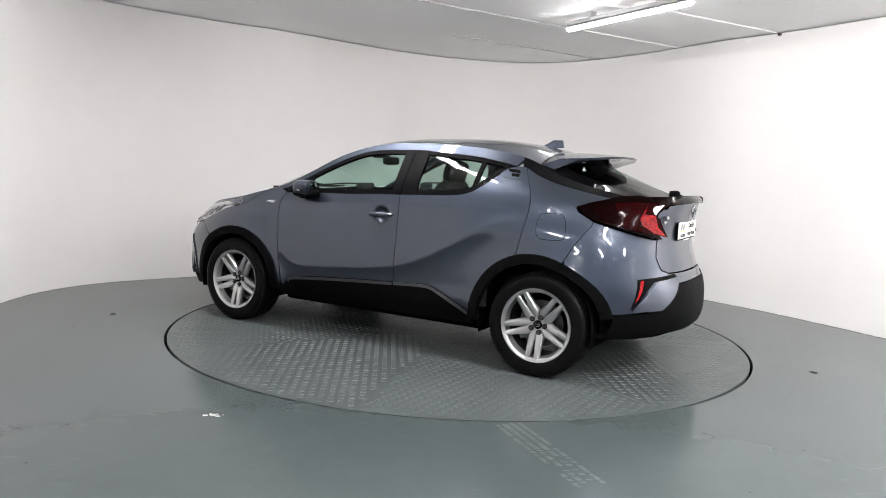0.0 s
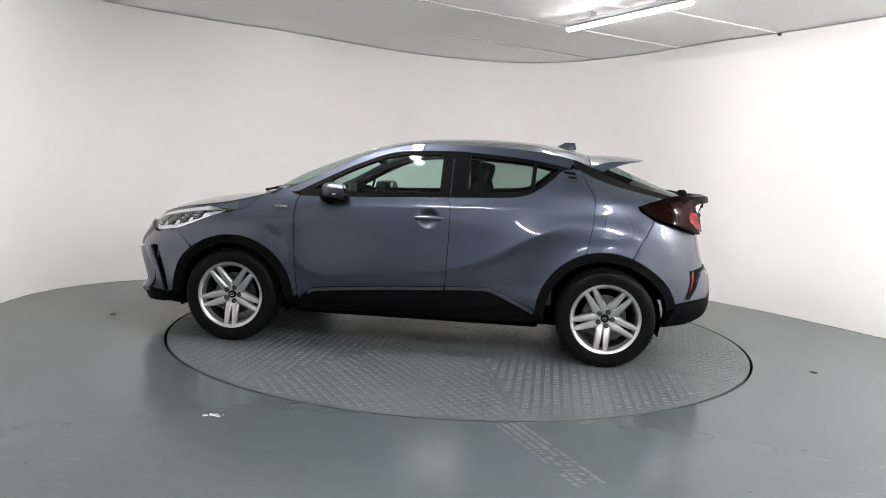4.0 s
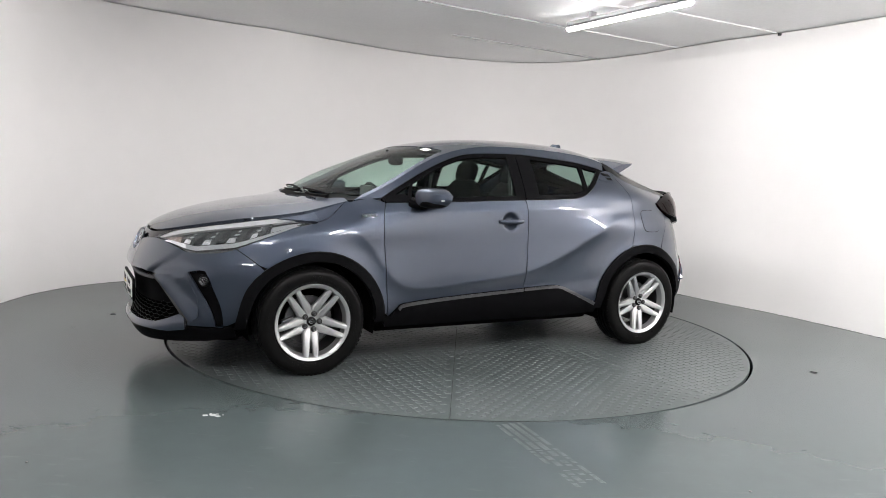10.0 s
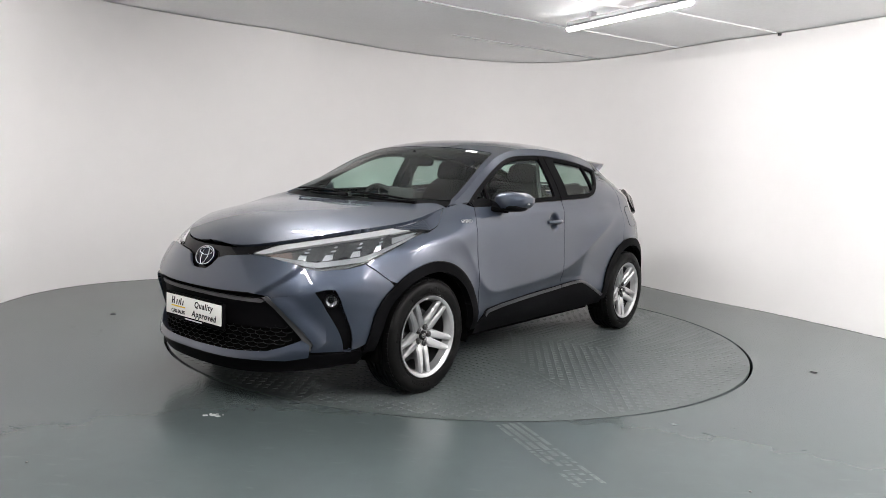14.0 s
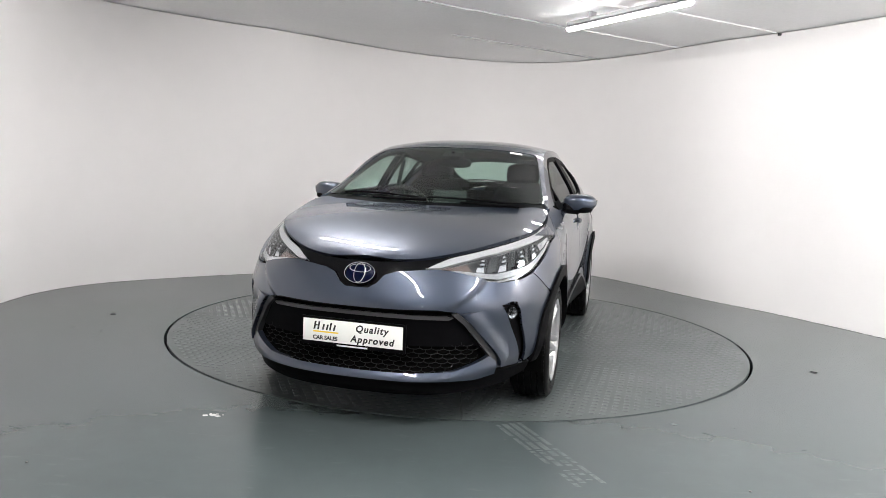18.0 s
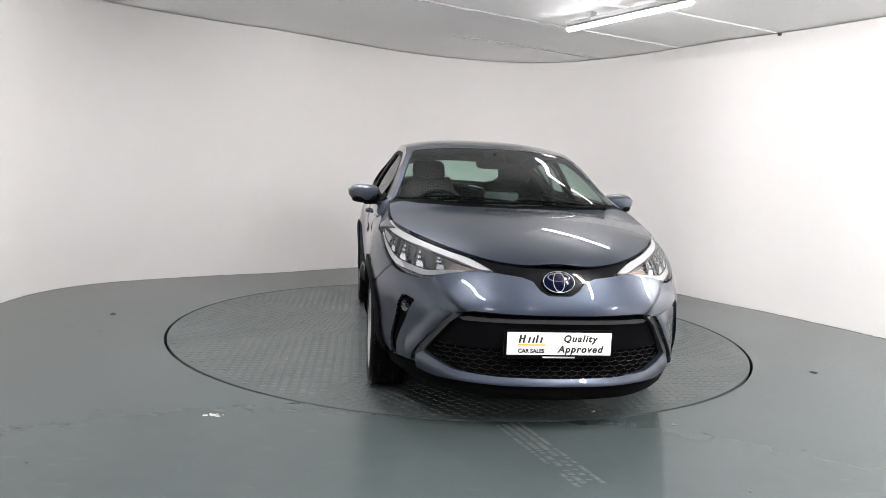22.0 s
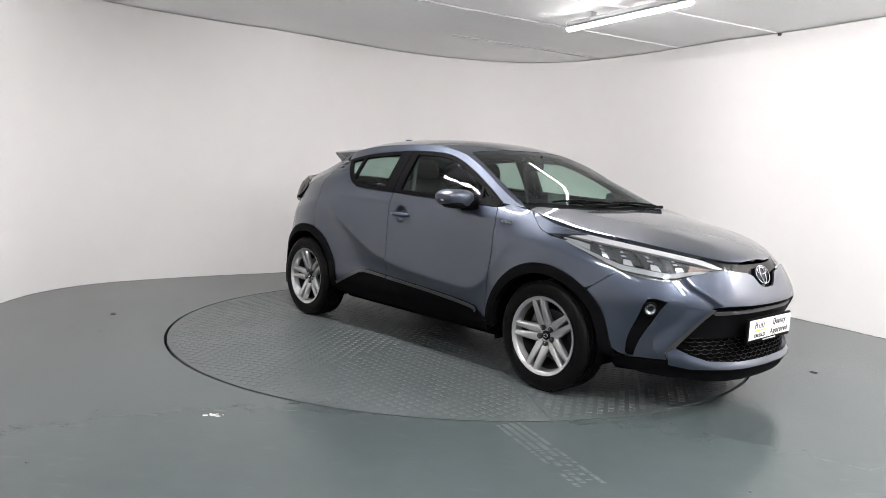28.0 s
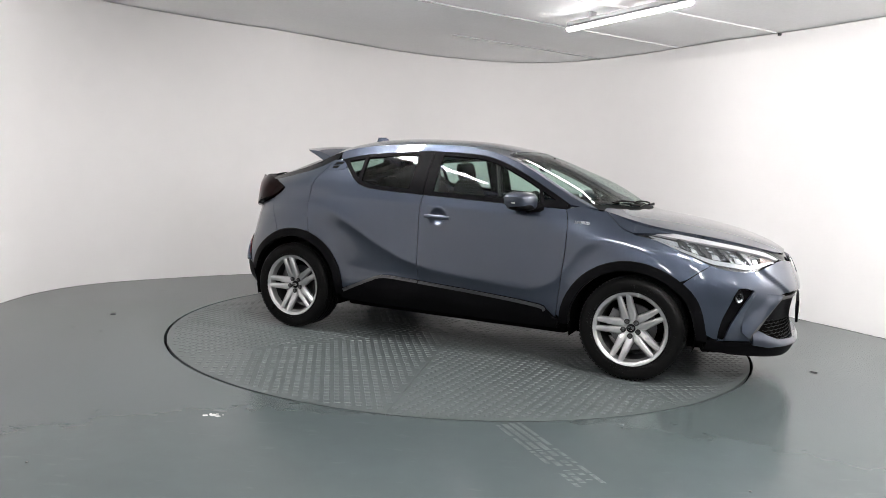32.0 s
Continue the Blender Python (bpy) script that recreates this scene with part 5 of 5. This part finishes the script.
def sign_plate(m, label, deep=0.016):
    """A sales sign in the place of a number plate: white board, black holder, printed words."""
    board = part("sign_plate", box((0, 0, 0), (0.520, 0.111, 0.006), 0.003, m), SIGN, car, label)
    part("plate_holder", box((0, -0.006, -0.004 - deep / 2), (0.545 if deep > 0.01 else 0.526, 0.142 if deep > 0.01 else 0.118, deep), 0.005 if deep > 0.01 else 0.002, m), BLACK, board)
    z = 0.0034
    text_mesh("lettering", "Quality", 0.046, INK, board, m @ Matrix.Translation((0.100, 0.025, z)), bold=0.0014, lean=0.22, spacing=1.22)
    text_mesh("lettering", "Approved", 0.046, INK, board, m @ Matrix.Translation((0.104, -0.027, z)), bold=0.0014, lean=0.22, spacing=1.22)
    text_mesh("lettering", "CAR SALES", 0.0270, INK, board, m @ Matrix.Translation((-0.140, -0.036, z)), bold=0.0009)
    # the trader's mark as plain slanted strokes
    bm = bmesh.new()
    for x, h in ((-0.198, 0.040), (-0.178, 0.040), (-0.153, 0.028), (-0.132, 0.028), (-0.115, 0.038), (-0.094, 0.028)):
        add_prism(bm, [(x - 0.006, 0.004), (x + 0.003, 0.004), (x + 0.010, 0.004 + h), (x + 0.001, 0.004 + h)], z - 0.0005, z + 0.0005, m)
    add_prism(bm, [(-0.196, 0.022), (-0.174, 0.022), (-0.173, 0.028), (-0.195, 0.028)], z - 0.0005, z + 0.0005, m)
    part("trader_mark", bm, INK, board)
    part("underline", box((-0.138, -0.006, z), (0.135, 0.007, 0.001), 0, m), YELLOW, board)
    part("small_print", box((0.0, -0.068, z - 0.006), (0.16, 0.007, 0.002), 0, m), PALE, board)


sign_plate(Matrix.Translation((2.283, 0, 0.480)) @ Matrix(((0, 0, 1, 0), (1, 0, 0, 0), (0, 1, 0, 0), (0, 0, 0, 1))), "white sales sign with black words on the front bumper")
sign_plate(Matrix.Translation((-2.026, 0, 0.962)) @ Matrix(((0, 0, -1, 0), (-1, 0, 0, 0), (0, 1, 0, 0), (0, 0, 0, 1))), "white sales sign with black words on the tailgate", 0.008)


# ---- tail ----
TAIL = wrapx([(-1.498, 1.098), (-1.573, 1.126), (-1.703, 1.152), (-1.87, 1.164)]) + [(ayr(0.44), 1.164), (ayr(0.37), 1.158), (ayr(0.40), 1.138), (ayr(0.515), 1.118), (ayr(0.548), 1.06), (ayr(0.528), 0.975), (ayr(0.466), 0.908)] \
    + wrapx([(-1.89, 0.934), (-1.755, 0.975), (-1.642, 1.010), (-1.56, 1.050)])


def tail_lift(ab):
    return 0.010 + 0.030 * ramp01((-1.5 - ab[:, 0]) / 0.35)


def tail_details():
    for s in (1, -1):
        lamp = panel("tail_lamp", [sheet(TAIL, skin, s, 0.025, 0.002, tail_lift)], SMOKELENS, car, 0.05, "dark red wrap-round tail lamp")
        up = lambda d: (lambda ab: tail_lift(ab) + d)
        red = [(ax(-1.592), 1.096), (ayr(0.575), 1.122), (ayr(0.597), 1.093), (ayr(0.560), 1.057), (ayr(0.528), 1.047), (ayr(0.425), 0.924), (ayr(0.535), 0.940), (ax(-1.66), 1.014)]
        panel("red_lens", [sheet(red, skin, s, 0.02, 0.0, up(0.002))], DEEPRED, lamp, 0.004)
        edge = [(ax(-1.70), 1.112), (ax(-1.80), 1.120), (ayr(0.575), 1.122), (ayr(0.597), 1.093), (ayr(0.560), 1.057), (ayr(0.528), 1.047), (ayr(0.425), 0.924), (ayr(0.535), 0.940), (ax(-1.80), 0.968), (ax(-1.755), 1.000), (ax(-1.745), 1.050)]
        panel("red_lens", [sheet(edge, skin, s, 0.02, 0.0, up(0.003))], MIDRED, lamp, 0.003)
        glow = [(ayr(0.624), 1.104), (ayr(0.618), 1.062), (ayr(0.562), 1.060), (ayr(0.518), 0.986), (ayr(0.440), 0.930), (ayr(0.535), 0.948), (ayr(0.612), 0.996), (ayr(0.632), 1.032)]
        panel("red_lens", [sheet(glow, skin, s, 0.02, 0.0, up(0.004))], REDLENS, lamp, 0.003, "bright red lens")
        rev = [(ayr(0.592), 1.108), (ayr(0.540), 1.120), (ayr(0.560), 1.064), (ayr(0.586), 1.068)]
        panel("reversing_lens", [sheet(rev, skin, s, 0.02, 0.0, up(0.002))], WHITE_LENS, lamp, 0.004, "white reversing lens")
        refl = [(ayr(0.625), 0.670), (ayr(0.345), 0.695), (ayr(0.325), 0.675), (ayr(0.538), 0.654), (ayr(0.590), 0.608), (ayr(0.658), 0.501), (ayr(0.672), 0.486)]
        rb = panel("reflector_recess", [sheet(refl, skin, s, 0.02, 0.0, 0.003)], BLACK, car, 0.01)
        panel("red_reflector", [sheet([(ayr(0.615), 0.660), (ayr(0.597), 0.662), (ayr(0.640), 0.552), (ayr(0.656), 0.526)], skin, s, 0.02, 0.0, 0.006)], REDLENS, rb, 0.004)
        blade = [(ayr(0.668), 0.486), (ayr(0.580), 0.608), (ayr(0.522), 0.649), (ayr(0.318), 0.665), (ayr(0.387), 0.598), (ayr(0.455), 0.540), (ayr(0.530), 0.482), (ayr(0.664), 0.474)]
        panel("bumper_blade", [sheet(blade, skin, s, 0.02, 0.0, lambda ab: 0.006 + 0.020 * ramp01((0.68 - ab[:, 1]) / 0.22))], PAINT, car, 0.05)
    # tail lip between the lamps
    lip = [(A_TAIL, 1.174), (ayr(0.36), 1.172), (ayr(0.45), 1.166), (ayr(0.39), 1.140), (A_TAIL, 1.150)]
    joined("tail_lip", [(lip, skin)], GLOSS, lift=0.022, thick=0.05)
    # roof spoiler
    bm = bmesh.new()
    ny, nx = 33, 10
    top, bot = [], []
    for j in range(ny):
        v = -1 + 2 * j / (ny - 1)
        x0, x1 = -1.185, -1.605 + 0.14 * abs(v) ** 2.2 + 0.05 * abs(v) ** 8
        ra, rb = [], []
        for i in range(nx):
            t = i / (nx - 1)
            x = x0 + (x1 - x0) * t
            y = v * (0.585 - 0.045 * t)
            z0 = float(lid(-1.185, min(abs(v) * 0.585, 0.585))[2])
            z1 = 1.432 - 0.028 * abs(v) ** 2.4
            zt = z0 + (z1 - z0) * (t ** 0.9) + 0.012 * math.sin(math.pi * t)
            th = 0.055 * (1 - t) + 0.014 + 0.012 * math.sin(math.pi * t)
            ra.append(bm.verts.new((x, y, zt)))
            rb.append(bm.verts.new((x + 0.006 * t, y, zt - th)))
        top.append(ra)
        bot.append(rb)
    for j in range(ny - 1):
        for i in range(nx - 1):
            bm.faces.new((top[j][i], top[j][i + 1], top[j + 1][i + 1], top[j + 1][i]))
            bm.faces.new((bot[j][i], bot[j + 1][i], bot[j + 1][i + 1], bot[j][i + 1]))
        bm.faces.new((top[j][0], top[j + 1][0], bot[j + 1][0], bot[j][0]))
        bm.faces.new((top[j][-1], bot[j][-1], bot[j + 1][-1], top[j + 1][-1]))
    for j in (0, ny - 1):
        for i in range(nx - 1):
            bm.faces.new((top[j][i], bot[j][i], bot[j][i + 1], top[j][i + 1]))
    bmesh.ops.recalc_face_normals(bm, faces=bm.faces)
    part("roof_spoiler", bm, PAINT, car)
    # aerial fin
    bm = bmesh.new()
    rows = []
    for t in np.linspace(0, 1, 7):
        w = 0.030 * (1 - t) ** 0.7 + 0.004
        xa, xb = -0.905 - 0.115 * t ** 0.8, -1.105 + 0.010 * t
        z = 1.488 + 0.055 * t
        rows.append([bm.verts.new(q) for q in ((xa, 0, z), ((xa * 2 + xb) / 3, w, z), ((xa + 2 * xb) / 3, w, z), (xb, w * 0.4, z), (xb, -w * 0.4, z), ((xa + 2 * xb) / 3, -w, z), ((xa * 2 + xb) / 3, -w, z))])
    for p, q in zip(rows, rows[1:]):
        for i in range(7):
            bm.faces.new((p[i], p[(i + 1) % 7], q[(i + 1) % 7], q[i]))
    bm.faces.new(rows[-1])
    bmesh.ops.recalc_face_normals(bm, faces=bm.faces)
    part("aerial_fin", bm, PAINT, car)
    bm = bmesh.new()
    add_ball(bm, (-1.925, 0, 1.192), (0.035, 0.05, 0.028), power=2.6)
    pts = [lid(-1.90 + 0.12 * t, -0.50 * t) for t in np.linspace(0, 1, 7)]
    add_tube(bm, [(q[0], q[1], q[2] + 0.012) for q in pts], 0.008, 8)
    part("rear_wiper", bm, BLACK, car)
    # plain bars for the model marks, and the tail emblem
    for x0, z0, w, h in ((0.42, 1.05, 0.10, 0.020), (0.42, 1.02, 0.14, 0.018)):
        p = skin(np.array(ayr(x0)), np.array(z0))
        part("model_mark", box((float(p[0]) - 0.004, float(p[1]), z0), (0.006, w, h), 0.002), CHROME, car)
    bm = bmesh.new()
    add_tube(bm, [(-2.062, 0.060 * math.cos(2 * math.pi * i / 30), 1.085 + 0.042 * math.sin(2 * math.pi * i / 30)) for i in range(31)], 0.005, 6, False)
    add_tube(bm, [(-2.062, 0.022 * math.cos(2 * math.pi * i / 30), 1.085 + 0.036 * math.sin(2 * math.pi * i / 30)) for i in range(31)], 0.004, 6, False)
    part("tail_emblem", bm, CHROME, car)


tail_details()


# ---- flank details ----
def flank_details():
    fuel = [(-1.30, 1.035), (-1.345, 1.045), (-1.41, 1.045), (-1.44, 1.035), (-1.465, 0.99), (-1.48, 0.93), (-1.475, 0.90), (-1.44, 0.888), (-1.345, 0.888), (-1.31, 0.900), (-1.295, 0.93), (-1.288, 0.99)]
    fuel = smooth_path(wrapx(fuel), 4, True)
    panel("fuel_flap_joint", [sheet(fuel, skin, 1, 0.025, -0.0035, 0.0012)], GAP_M, car, 0.004)
    panel("fuel_flap", [sheet(fuel, skin, 1, 0.025, 0.0, 0.0035)], PAINT, car, 0.004)
    for s in (1, -1):
        # hidden rear door handle
        vent = [(-0.985, 1.318), (-1.070, 1.315), (-1.118, 1.245), (-0.955, 1.262), (-0.945, 1.285)]
        vp = panel("rear_handle_cover", [sheet(wrapx(vent), skin, s, 0.02, 0.0, 0.003)], PAINT, car, 0.008)
        panel("handle_recess", [sheet(wrapx([(-0.985, 1.317), (-1.075, 1.308), (-1.09, 1.290), (-1.0, 1.297)]), skin, s, 0.02, 0.0, 0.005)], GLOSS, vp, 0.004)
        panel("handle_recess", [sheet(wrapx([(-1.02, 1.285), (-1.085, 1.280), (-1.088, 1.264), (-1.03, 1.268)]), skin, s, 0.02, 0.0, 0.005)], GLOSS, vp, 0.004)
        # door handle
        y0 = float(half_width(-0.20, 0.957))
        bm = bmesh.new()
        rows = []
        for t in np.linspace(0, 1, 13):
            x = -0.185 + 0.195 * t
            e = 1 - abs(2 * t - 1) ** 6
            h, d = 0.008 + 0.009 * e, 0.006 + 0.008 * e
            yc = float(half_width(-0.25, 0.957)) + 0.012 + 0.010 * math.sin(math.pi * t)
            rows.append([bm.verts.new((x, s * (yc + d * math.cos(q)), 0.957 - 0.003 * t + h * math.sin(q))) for q in np.linspace(0, 2 * math.pi, 11)[:-1]])
        for p, q in zip(rows, rows[1:]):
            for i in range(10):
                bm.faces.new((p[i], p[(i + 1) % 10], q[(i + 1) % 10], q[i]))
        bm.faces.new(rows[0])
        bm.faces.new(rows[-1][::-1])
        bmesh.ops.recalc_face_normals(bm, faces=bm.faces)
        hd = part("door_handle", bm, PAINT, car)
        part("handle_foot", box((-0.175, s * (y0 + 0.004), 0.957), (0.025, 0.02, 0.022), 0.004), PAINT, hd)
        part("handle_foot", box((0.0, s * (y0 + 0.004), 0.955), (0.025, 0.02, 0.022), 0.004), PAINT, hd)
        # wing mirror
        bm = bmesh.new()
        add_ball(bm, (0.560, s * 0.912, 1.108), (0.100, 0.110, 0.063), seg=32, rings=20, power=3.5)
        for v in bm.verts:
            out = (abs(v.co.y) - 0.912) / 0.106
            if v.co.x < 0.525:
                v.co.x = 0.525 + (v.co.x - 0.525) * 0.25
            v.co.x -= 0.045 * max(out, 0) + 0.0
            v.co.z += -0.022 * max(out, 0) ** 2 * (1 if v.co.z > 1.11 else -0.9) + 0.006 * out
        mirror = part("wing_mirror", bm, PAINT, car, "blue-grey wing mirror with a clear repeater", angle=60)
        bm = bmesh.new()
        add_ball(bm, (0.560, s * 0.900, 1.072), (0.094, 0.098, 0.030), seg=24, rings=10, power=2.6)
        part("mirror_base", bm, BLACK, mirror, "black lower mirror shell")
        bm = bmesh.new()
        add_tube(bm, [(0.60, s * 0.90, 1.062), (0.635, s * 0.86, 1.062), (0.665, s * 0.815, 1.075)], [0.030, 0.026, 0.036], 10)
        part("mirror_arm", bm, BLACK, mirror)
        bm = bmesh.new()
        add_tube(bm, [(0.590, s * 0.986, 1.098), (0.548, s * 1.010, 1.099), (0.498, s * 1.006, 1.101)], [0.007, 0.010, 0.009], 8)
        part("repeater", bm, WHITE_LENS, mirror, "clear side repeater")
        bm = box((0.507, s * 0.910, 1.110), (0.004, 0.165, 0.090), 0.0015)
        part("mirror_glass", bm, CHROME, mirror, "mirror glass")
        # sail panel in front of the side glass
        panel("mirror_sail", [sheet([(0.845, 1.078), (0.70, 1.083), (0.66, 1.10), (0.70, 1.125), (0.80, 1.115)], skin, s, 0.03, 0.0, 0.002)], BLACK, car, 0.02)
        # word on the wing
        p, n = skin(np.array([0.963]), np.array([0.985]))[0], normals_of(skin, np.array([[0.963, 0.985]]))[0]
        n = n * np.sign(n[1])
        N = Vector((n[0], s * n[1], n[2])).normalized()
        U = Vector((-s, 0, 0)) - N * N.dot(Vector((-s, 0, 0)))
        U.normalize()
        V = N.cross(U)
        m = Matrix((U, V, N)).transposed().to_4x4()
        m.translation = Vector((p[0], s * p[1], p[2])) + N * 0.004
        text_mesh("wing_lettering", "HYBRID", 0.028, CHROME, car, m, 0.0025, "chrome lettering on the front wing", 0.0003)
    # screen wipers
    for a, b in (((1.150, 0.60), (1.150, 0.02)), ((1.165, 0.02), (1.105, -0.56))):
        bm = bmesh.new()
        pts = [lid(a[0] + (b[0] - a[0]) * t + 0.03 * math.sin(math.pi * t), a[1] + (b[1] - a[1]) * t) for t in np.linspace(0, 0.62, 5)]
        add_tube(bm, [(q[0] + 0.01, q[1], q[2] + 0.012) for q in pts], [0.012, 0.010, 0.009, 0.008, 0.007], 8)
        blade = [lid(a[0] - 0.014 + (b[0] - a[0]) * t, a[1] + (b[1] - a[1]) * t) for t in np.linspace(0.08, 1, 8)]
        add_tube(bm, [(q[0], q[1], q[2] + 0.010) for q in blade], 0.007, 6)
        part("screen_wiper", bm, BLACK, car)
    # stickers on the screen
    panel("screen_sticker", [sheet([(0.372, 0.385), (0.362, 0.470), (0.405, 0.478), (0.415, 0.392)], lid, 1, 0.05, 0, 0.003)], SIGN, car, 0, "small white sticker on the windscreen")
    bm = bmesh.new()
    for k, (y0, w) in enumerate(((0.34, 0.05), (0.42, 0.045), (0.47, 0.03), (0.525, 0.05))):
        q = lid(0.93, y0)
        add_box(bm, (q[0], q[1], q[2] + 0.004), (0.012, w, 0.001), None)
    part("screen_print", bm, PALE, car, "pale printed words low on the windscreen")


flank_details()


# ---- cabin ----
def cabin():
    liner = [(0.33, 0.0), (0.27, 0.50)] + [(x, float(edge_y(x)) * 0.97) for x in np.linspace(0.2, -1.15, 14)] + [(-1.18, 0.0)]
    joined("headliner", [(liner, lid)], TRIM, lift=-0.032, thick=0, cell=0.08)
    trim = [(-0.93, 1.13), (-1.00, 1.31), (-1.10, 1.35), (-1.30, 1.27), (-1.50, 1.20), (-1.50, 1.05), (-0.93, 1.05)]
    both("pillar_trim", wrapx(trim), skin, TRIM, lift=-0.032, thick=0)
    both("door_card", [(0.80, 0.40), (0.80, 1.06), (-0.20, 1.09), (-0.95, 1.12), (-0.95, 0.40)], skin, TRIM, lift=-0.035, thick=0.02, cell=0.08)
    # dashboard
    bm = bmesh.new()
    prof = [(1.02, 1.045), (0.80, 1.055), (0.66, 1.040), (0.60, 1.000), (0.60, 0.86), (0.66, 0.70), (1.02, 0.70)]
    m = Matrix(((1, 0, 0, 0), (0, 0, 1, 0), (0, 1, 0, 0), (0, 0, 0, 1)))
    add_prism(bm, prof, -0.70, 0.70, m)
    bmesh.ops.recalc_face_normals(bm, faces=bm.faces)
    bmesh.ops.bevel(bm, geom=list(bm.edges), offset=0.015, segments=2, affect="EDGES")
    dash = part("dashboard", bm, TRIM, car, "dark moulded dashboard")
    part("touch_screen", box((0.655, 0.03, 1.085), (0.022, 0.235, 0.135), 0.008, None), GREYP, dash)
    bm = bmesh.new()
    m = Matrix.Translation((0.40, -0.37, 0.985)) @ Matrix.Rotation(math.radians(-66), 4, "Y")
    n = 36
    add_tube(bm, [m @ Vector((0.185 * math.cos(2 * math.pi * i / n), 0.185 * math.sin(2 * math.pi * i / n), 0)) for i in range(n + 1)], 0.016, 8, False)
    add_ball(bm, (0, 0, 0), (0.06, 0.075, 0.02), m, 16, 8)
    for q in ((0.17, 0.0), (0.0, 0.17), (0.0, -0.17)):
        add_tube(bm, [m @ Vector((0, 0, 0)), m @ Vector((q[0], q[1], 0))], 0.014, 6)
    add_tube(bm, [m @ Vector((0, 0, 0)), m @ Vector((0, 0, 0.25))], 0.035, 8)
    part("steering_wheel", bm, TRIM, car, "black steering wheel")
    # seats
    for y in (0.36, -0.36):
        bm = bmesh.new()
        add_ball(bm, (0.02, y, 0.58), (0.27, 0.25, 0.10), seg=20, rings=12, power=3.2)
        seat = part("front_seat", bm, CLOTH, car, "black cloth front seat")
        bm = bmesh.new()
        t = Matrix.Translation((-0.24, y, 0.62)) @ Matrix.Rotation(math.radians(-16), 4, "Y")
        add_ball(bm, (0, 0, 0.28), (0.085, 0.26, 0.35), t, 20, 14, 3.0)
        part("backrest", bm, CLOTH, seat)
        bm = bmesh.new()
        add_ball(bm, (0.02, 0, 0.680), (0.050, 0.135, 0.085), t, 20, 12, 3.4)
        part("headrest", bm, CLOTH, seat)
        for dy in (-0.05, 0.05):
            bm = bmesh.new()
            add_tube(bm, [t @ Vector((0, dy, 0.55)), t @ Vector((0.01, dy, 0.66))], 0.006, 6)
            part("headrest_post", bm, CHROME, seat)
    bm = bmesh.new()
    add_ball(bm, (-0.78, 0, 0.56), (0.26, 0.62, 0.10), seg=20, rings=10, power=4)
    bench = part("rear_bench", bm, CLOTH, car, "black cloth rear bench")
    bm = bmesh.new()
    t = Matrix.Translation((-1.0, 0, 0.60)) @ Matrix.Rotation(math.radians(-20), 4, "Y")
    add_ball(bm, (0, 0, 0.25), (0.08, 0.60, 0.29), t, 24, 12, 4)
    part("backrest", bm, CLOTH, bench)
    for y in (-0.38, 0.0, 0.38):
        bm = bmesh.new()
        add_ball(bm, (0.02, y, 0.58 if y else 0.56), (0.045, 0.12, 0.055 if y else 0.03), t, 16, 10, 2.8)
        part("headrest", bm, CLOTH, bench)
    part("boot_trim", box((-1.50, 0, 0.80), (0.75, 1.15, 0.40), 0.04), TRIM, car)
    # inner rear-view mirror
    bm = bmesh.new()
    add_ball(bm, (0.42, 0.0, 1.345), (0.022, 0.115, 0.036), seg=18, rings=10, power=3.2)
    add_tube(bm, [(0.43, 0, 1.36), (0.46, 0, 1.40), (0.50, 0, 1.412)], 0.012, 8)
    part("rear_view_mirror", bm, BLACK, car)
    part("camera_cover", box((0.50, 0.0, 1.395), (0.13, 0.14, 0.03), 0.012, Matrix.Translation((0.50, 0, 1.395)) @ Matrix.Rotation(math.radians(18), 4, "Y") @ Matrix.Translation((-0.50, 0, -1.395))), BLACK, car)
    # seat belts by the door pillars
    for s in (1, -1):
        bm = bmesh.new()
        add_tube(bm, [(-0.21, s * 0.60, 1.36), (-0.20, s * 0.66, 1.05), (-0.19, s * 0.70, 0.60)], 0.016, 4)
        part("seat_belt", bm, GREYP, car)


cabin()
# ---- car parts stand in the turntable's plan ----
for ob in list(car.children):
    ob.matrix_basis = shift @ ob.matrix_basis


def motions():
    rows = [(t, pose(0, 0, 0, 0, 0, a)) for t, a in TURN]
    for thing in MOVING:
        walk(thing, rows)


MOVING = [turntable, car]
motions()
